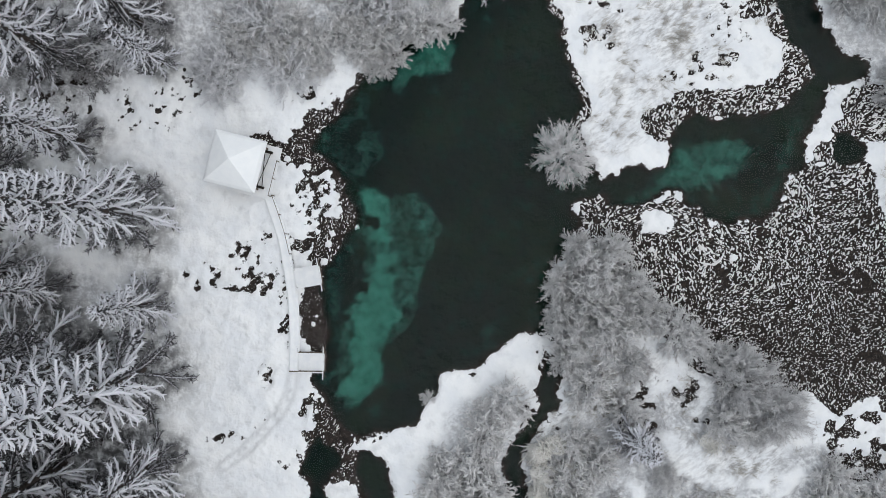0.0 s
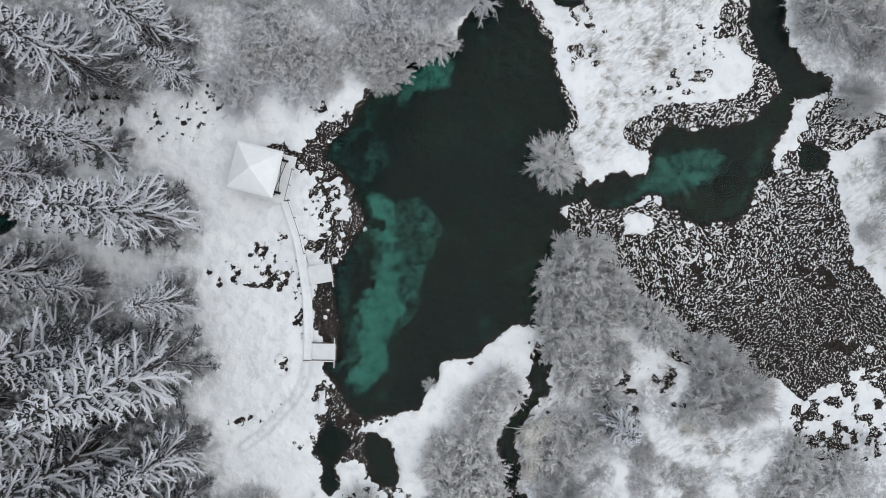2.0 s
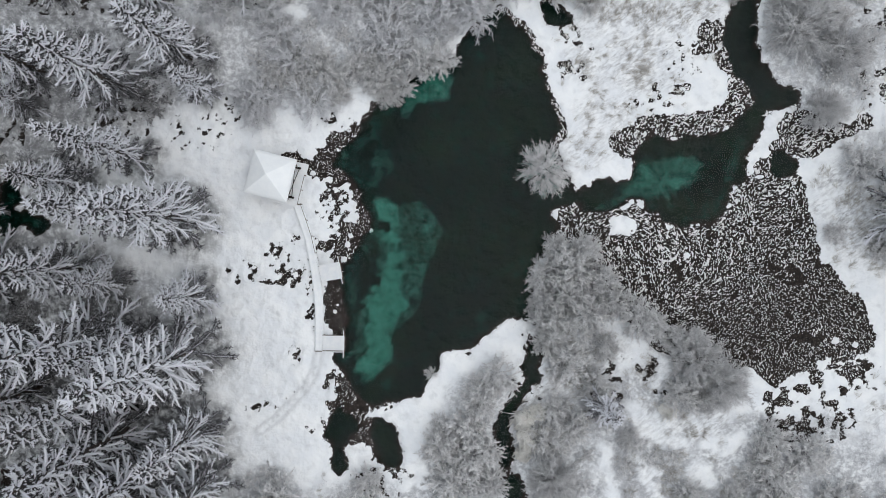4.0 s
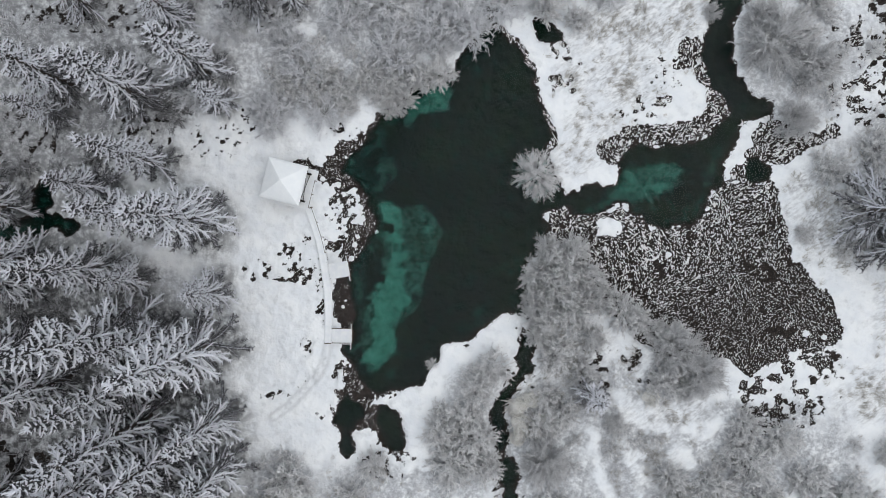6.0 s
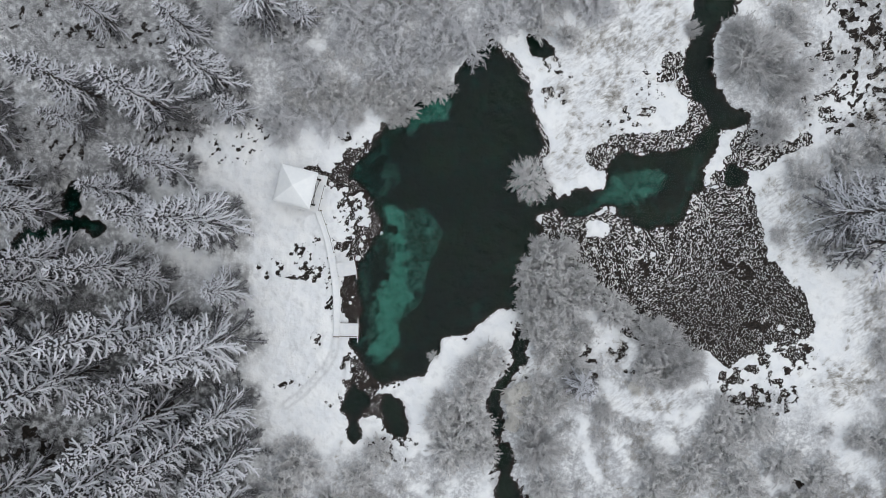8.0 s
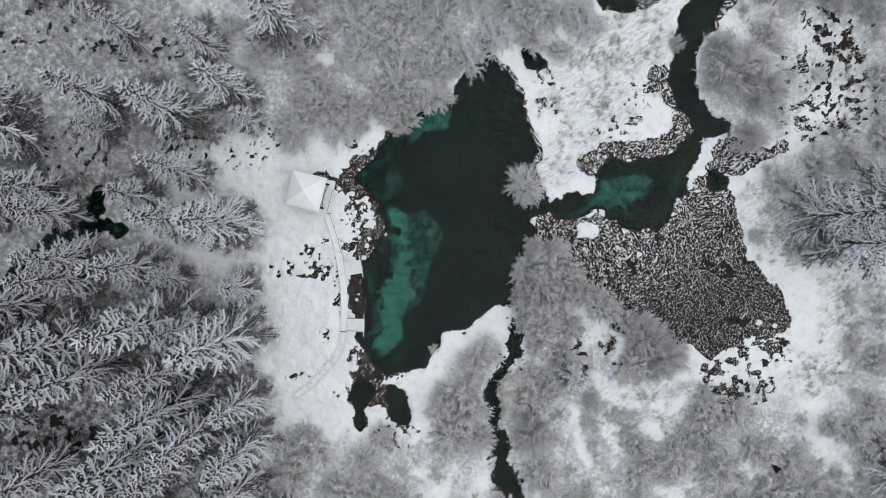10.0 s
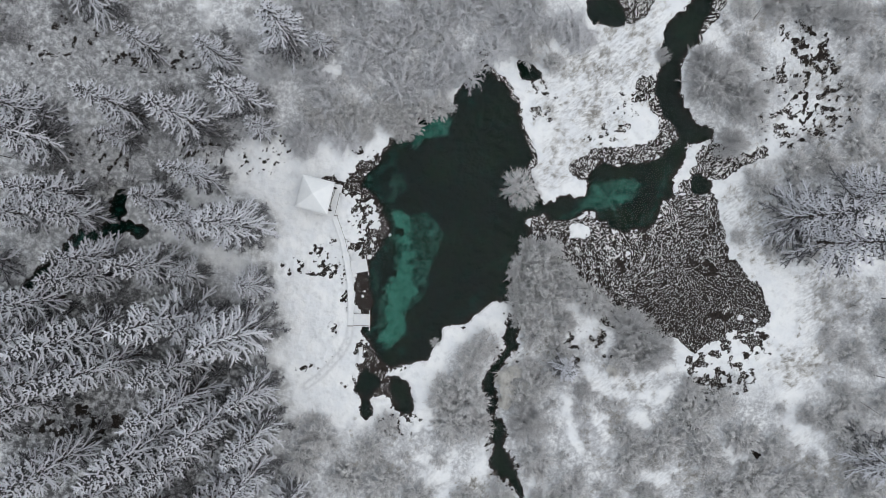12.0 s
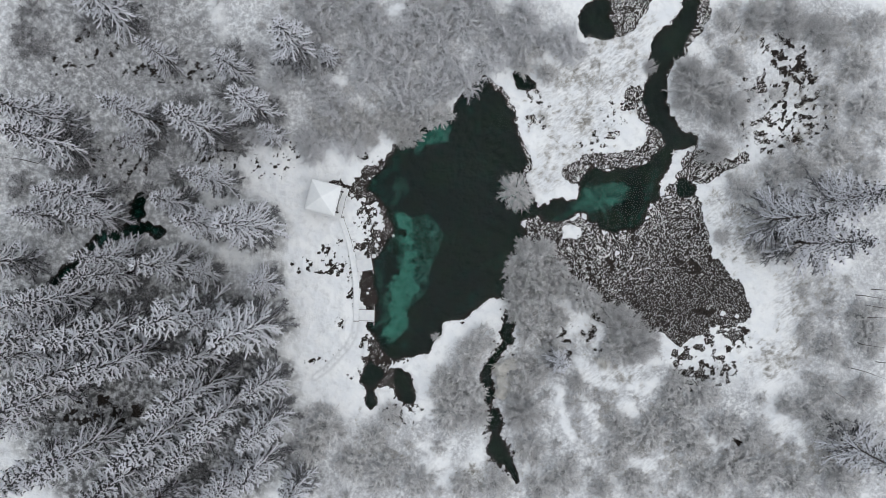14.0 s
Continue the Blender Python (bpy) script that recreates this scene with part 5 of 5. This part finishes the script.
# ---- low brushwood between the bushes ----
def brushwood():
    rnd = np.random.RandomState(15)
    brush = Sticks()
    for bx, by, sx, sy, density in BRUSH:
        n = int(1.9 * sx * sy * density)
        x, y = bx + sx * rnd.uniform(-1, 1, n), by + sy * rnd.uniform(-1, 1, n)
        z, bare, wet = plan(x, y)[:3]
        clump = rough_noise(x, y, 2.6, 101, 3)
        r = ((x - bx) / sx) ** 2 + ((y - by) / sy) ** 2
        ok = (wet < -0.15) & (bare < 0.2) & (drifted(x, y) < 0.35) & (r < 1 + 0.25 * clump) & (clump > -0.55)
        x, y, z, clump = x[ok], y[ok], z[ok], clump[ok]
        n = len(x)
        for _ in range(4):
            yaw, tilt = rnd.uniform(0, 6.28, n), rnd.uniform(0.2, 1.3, n)
            long = rnd.uniform(0.3, 0.8, n) * (1.0 + 0.5 * clump)
            lift = rnd.uniform(0.0, 0.5, n)
            way = np.stack((np.sin(tilt) * np.cos(yaw), np.sin(tilt) * np.sin(yaw), np.cos(tilt)), axis=1)
            root = np.stack((x + rnd.normal(0, 0.15, n), y + rnd.normal(0, 0.15, n), z - 0.02 + lift * 0.6), axis=1)
            brush.add_many(root, root + way * long[:, None], rnd.uniform(0.018, 0.034, n))
    ob = new("brushwood", brush.mesh("brushwood", BRUSHWOOD))
    tagged(ob, "low tangled grey brushwood and twigs white with rime", "brushwood", kind="stuff")


brushwood()

# ---- pavilion on the west bank ----


def pavilion(at):
    root = tagged(new("pavilion"), "small square wooden pavilion with a snow-covered pyramid roof", "pavilion")
    root.matrix_basis = at
    half, eave, top = 2.26, 2.62, 4.35
    wall = 1.86
    bm = bmesh.new()
    box(bm, pose(0.35, -0.15, 0.34), 5.5, 4.7, 0.14, 0.02)
    part("deck", bm, WOOD, root)
    for sx in (-1, 1):
        for sy in (-1, 1):
            bm = bmesh.new()
            box(bm, pose(sx * wall, sy * wall, 1.45), 0.16, 0.16, 2.4, 0.02)
            part("post", bm, WOOD, root)
    for a, b in (((-1, -1), (1, -1)), ((1, -1), (1, 1)), ((1, 1), (-1, 1)), ((-1, 1), (-1, -1))):
        bm = bmesh.new()
        beam(bm, (a[0] * wall, a[1] * wall, 2.55), (b[0] * wall, b[1] * wall, 2.55), 0.14, 0.18)
        part("beam", bm, WOOD, root)
        if a != (1, -1):
            bm = bmesh.new()
            beam(bm, (a[0] * wall, a[1] * wall, 1.30), (b[0] * wall, b[1] * wall, 1.30), 0.08, 0.10)
            part("rail", bm, WOOD, root)
    # the crossed braces in the side that faces the water
    for lo, hi in (((wall + 0.36, -1.6, 0.58), (wall + 0.30, 1.6, 2.2)), ((wall + 0.42, 1.6, 0.58), (wall + 0.36, -1.6, 2.2))):
        bm = bmesh.new()
        beam(bm, lo, hi, 0.05, 0.07)
        part("brace", bm, DARK_WOOD, root)
    # near-black blocks added in place of the dark openings at both ends
    for y in (-1.62, 1.62):
        bm = bmesh.new()
        box(bm, pose(wall + 0.22, y, 0.66, 0, 0, 0), 0.72, 0.22, 0.36, 0.02)
        part("bench", bm, DARK_WOOD, root, "near-black block standing for a dark opening")
    bm = bmesh.new()
    ring = [bm.verts.new((sx * half, sy * half, eave)) for sx, sy in ((-1, -1), (1, -1), (1, 1), (-1, 1))]
    under = [bm.verts.new((v.co.x, v.co.y, eave - 0.12)) for v in ring]
    tip = bm.verts.new((0, 0, top))
    for k in range(4):
        j = (k + 1) % 4
        bm.faces.new((ring[k], ring[j], tip))
        bm.faces.new((under[k], under[j], ring[j], ring[k]))
    bm.faces.new(under[::-1])
    part("roof", bm, WOOD, root)
    # the snow: a thicker, slightly sagging pyramid with a rounded rim
    bm = bmesh.new()
    steps = 10
    grid = {}
    for i in range(-steps, steps + 1):
        for j in range(-steps, steps + 1):
            u, v = i / steps, j / steps
            d = max(abs(u), abs(v))
            ridge = 0.04 * math.exp(-((abs(u) - abs(v)) * 9) ** 2)
            lift = 0.26 - 0.16 * max(0, (d - 0.9) * 10) ** 2 + 0.02 * noise.noise((u * 3, v * 3, 2)) - ridge * 0.5
            grid[i, j] = bm.verts.new((u * (half + 0.05), v * (half + 0.05), eave + (top - eave) * (1 - d) + lift))
    for i in range(-steps, steps):
        for j in range(-steps, steps):
            if (i >= 0) == (j >= 0):
                bm.faces.new((grid[i, j], grid[i + 1, j], grid[i + 1, j + 1]))
                bm.faces.new((grid[i, j], grid[i + 1, j + 1], grid[i, j + 1]))
            else:
                bm.faces.new((grid[i, j], grid[i + 1, j], grid[i, j + 1]))
                bm.faces.new((grid[i + 1, j], grid[i + 1, j + 1], grid[i, j + 1]))
    rim = [e for e in bm.edges if e.is_boundary]
    low = bmesh.ops.extrude_edge_only(bm, edges=rim)
    for v in low["geom"]:
        if isinstance(v, bmesh.types.BMVert):
            v.co.z = eave - 0.01
    part("roof_snow", bm, ROOF_SNOW, root, "thick smooth white snow on the roof")
    bm = bmesh.new()
    box(bm, pose(0.35, -0.15, 0.46), 5.6, 4.8, 0.12, 0.04)
    part("deck_snow", bm, SNOW, root, "snow on the deck")
    for a, b in (((3.12, 1.0, 1.25), (3.12, -2.2, 1.25)),):
        bm = bmesh.new()
        beam(bm, a, b, 0.045, 0.05)
        part("handrail", bm, WOOD, root)
    for y in (1.0, -0.6, -2.2):
        bm = bmesh.new()
        box(bm, pose(3.12, y, 0.80), 0.08, 0.08, 0.9, 0.01)
        part("rail_post", bm, WOOD, root)
    return root


pavilion(pose(-18.08, 7.64, 0, 0, 0, -14.0))

# ---- boardwalk along the shore and the two lookouts ----
WALK_LINE = [
    (-15.72, 4.64), (-15.1, 2.86), (-14.39, 0.56), (-13.93, -1.99), (-13.57, -4.54), (-13.42, -7.09), (-13.42, -9.13), (-13.47, -11.17),
]


def along(points, gap):
    """Places and directions at even steps along a smoothed line."""
    p = [Vector((*q, 0)) for q in points]
    fine = []
    for i in range(len(p) - 1):
        a, b, c, d = p[max(0, i - 1)], p[i], p[i + 1], p[min(len(p) - 1, i + 2)]
        for k in range(20):
            t = k / 20
            fine.append(0.5 * ((2 * b) + (c - a) * t + (2 * a - 5 * b + 4 * c - d) * t * t + (3 * b - a - 3 * c + d) * t ** 3))
    fine.append(p[-1])
    out, left = [], 0.0
    for a, b in zip(fine, fine[1:]):
        d = (b - a).length
        while left <= d and d > 0:
            out.append((a.lerp(b, left / d), (b - a).normalized()))
            left += gap
        left -= d
    return out


def boardwalk():
    root = tagged(new("boardwalk"), "narrow wooden boardwalk under a smooth layer of snow", "boardwalk")
    spots = along(WALK_LINE, 0.30)
    board = bmesh.new()
    box(board, Matrix(), 0.90, 0.27, 0.05, 0.008)
    plank = bpy.data.meshes.new("plank")
    board.to_mesh(plank)
    board.free()
    plank.materials.append(WOOD)
    for p, d in spots:
        ob = new("plank", plank)
        ob.parent = root
        ob.matrix_basis = Matrix.LocRotScale((p.x, p.y, 0.37), Euler((0, 0, math.atan2(d.y, d.x) + math.pi / 2)), None)
    # snow ribbon
    bm = bmesh.new()
    rows = []
    for k, (p, d) in enumerate(spots):
        n = Vector((-d.y, d.x, 0))
        row = []
        for s, h in ((-0.48, 0.30), (-0.46, 0.44), (-0.34, 0.52), (0, 0.50), (0.34, 0.52), (0.46, 0.44), (0.48, 0.30)):
            wob = 0.04 * noise.noise((p.x * 1.5, p.y * 1.5, s))
            row.append(bm.verts.new((p.x + n.x * (s + wob), p.y + n.y * (s + wob), h + wob * 0.5)))
        rows.append(row)
    for a, b in zip(rows, rows[1:]):
        for k in range(6):
            bm.faces.new((a[k], a[k + 1], b[k + 1], b[k]))
    part("walk_snow", bm, SNOW, root, "trodden snow lying on the boards")
    # a short rail on the water side between the pavilion and the bend
    for k in range(0, 24, 6):
        p, d = spots[k]
        n = Vector((-d.y, d.x, 0)) * 0.47
        bm = bmesh.new()
        box(bm, pose(p.x + n.x, p.y + n.y, 0.75), 0.08, 0.08, 0.95, 0.01)
        part("post", bm, WOOD, root)
        if k < 18:
            q, e = spots[k + 6]
            m = Vector((-e.y, e.x, 0)) * 0.47
            a, b = Vector((p.x + n.x, p.y + n.y, 1.18)), Vector((q.x + m.x, q.y + m.y, 1.18))
            bm = bmesh.new()
            beam(bm, a, b, 0.045, 0.05)
            part("rail", bm, WOOD, root)


boardwalk()


def lookout(x, y, yaw, length, width):
    """A small deck over the shore with rails on three sides; x runs out to the water."""
    root = tagged(new("lookout_platform"), "small square wooden viewing platform with railings, covered in snow", "platform", "lookouts on the shore")
    root.matrix_basis = pose(x, y, 0, 0, 0, yaw)
    count = 8
    for k in range(count):
        bm = bmesh.new()
        box(bm, pose((k + 0.5) * length / count, 0, 0.42), length / count - 0.02, width, 0.05, 0.006)
        part("plank", bm, WOOD, root)
    bm = bmesh.new()
    box(bm, pose(length / 2 - 0.03, 0, 0.51), length - 0.12, width - 0.10, 0.12, 0.04)
    part("deck_snow", bm, SNOW, root, "smooth snow on the deck")
    for px_ in (0.12, length - 0.06):
        for side in (-1, 1):
            bm = bmesh.new()
            box(bm, pose(px_, side * (width / 2 - 0.02), 0.62), 0.10, 0.10, 1.45, 0.01)
            part("post", bm, WOOD, root)
    runs = [((0.05, -width / 2 + 0.02), (length - 0.02, -width / 2 + 0.02)), ((0.05, width / 2 - 0.02), (length - 0.02, width / 2 - 0.02)), ((length - 0.06, -width / 2 - 0.62), (length - 0.06, width / 2 + 0.62)), ((0.06, width / 2), (0.0, width / 2 + 0.6))]
    for k, (a, b) in enumerate(runs):
        for z in (1.30, 0.90) if k < 2 else (1.36,):
            bm = bmesh.new()
            beam(bm, (*a, z), (*b, z), 0.07, 0.07)
            rail = part("rail", bm, WOOD, root)
            if z > 1:
                bm = bmesh.new()
                beam(bm, (*a, z + 0.07), (*b, z + 0.07), 0.085, 0.07)
                part("rail_snow", bm, SNOW, rail, "snow on the rail")
    for side in (-1, 1):
        bm = bmesh.new()
        beam(bm, (length - 0.06, side * (width / 2 + 0.60), 0.0), (length - 0.06, side * (width / 2 + 0.04), 1.32), 0.06, 0.06)
        part("brace", bm, WOOD, root)
    return root


lookout(-13.35, -2.70, 10.0, 2.45, 1.75)
lookout(-13.02, -10.12, -1.0, 2.42, 1.72)
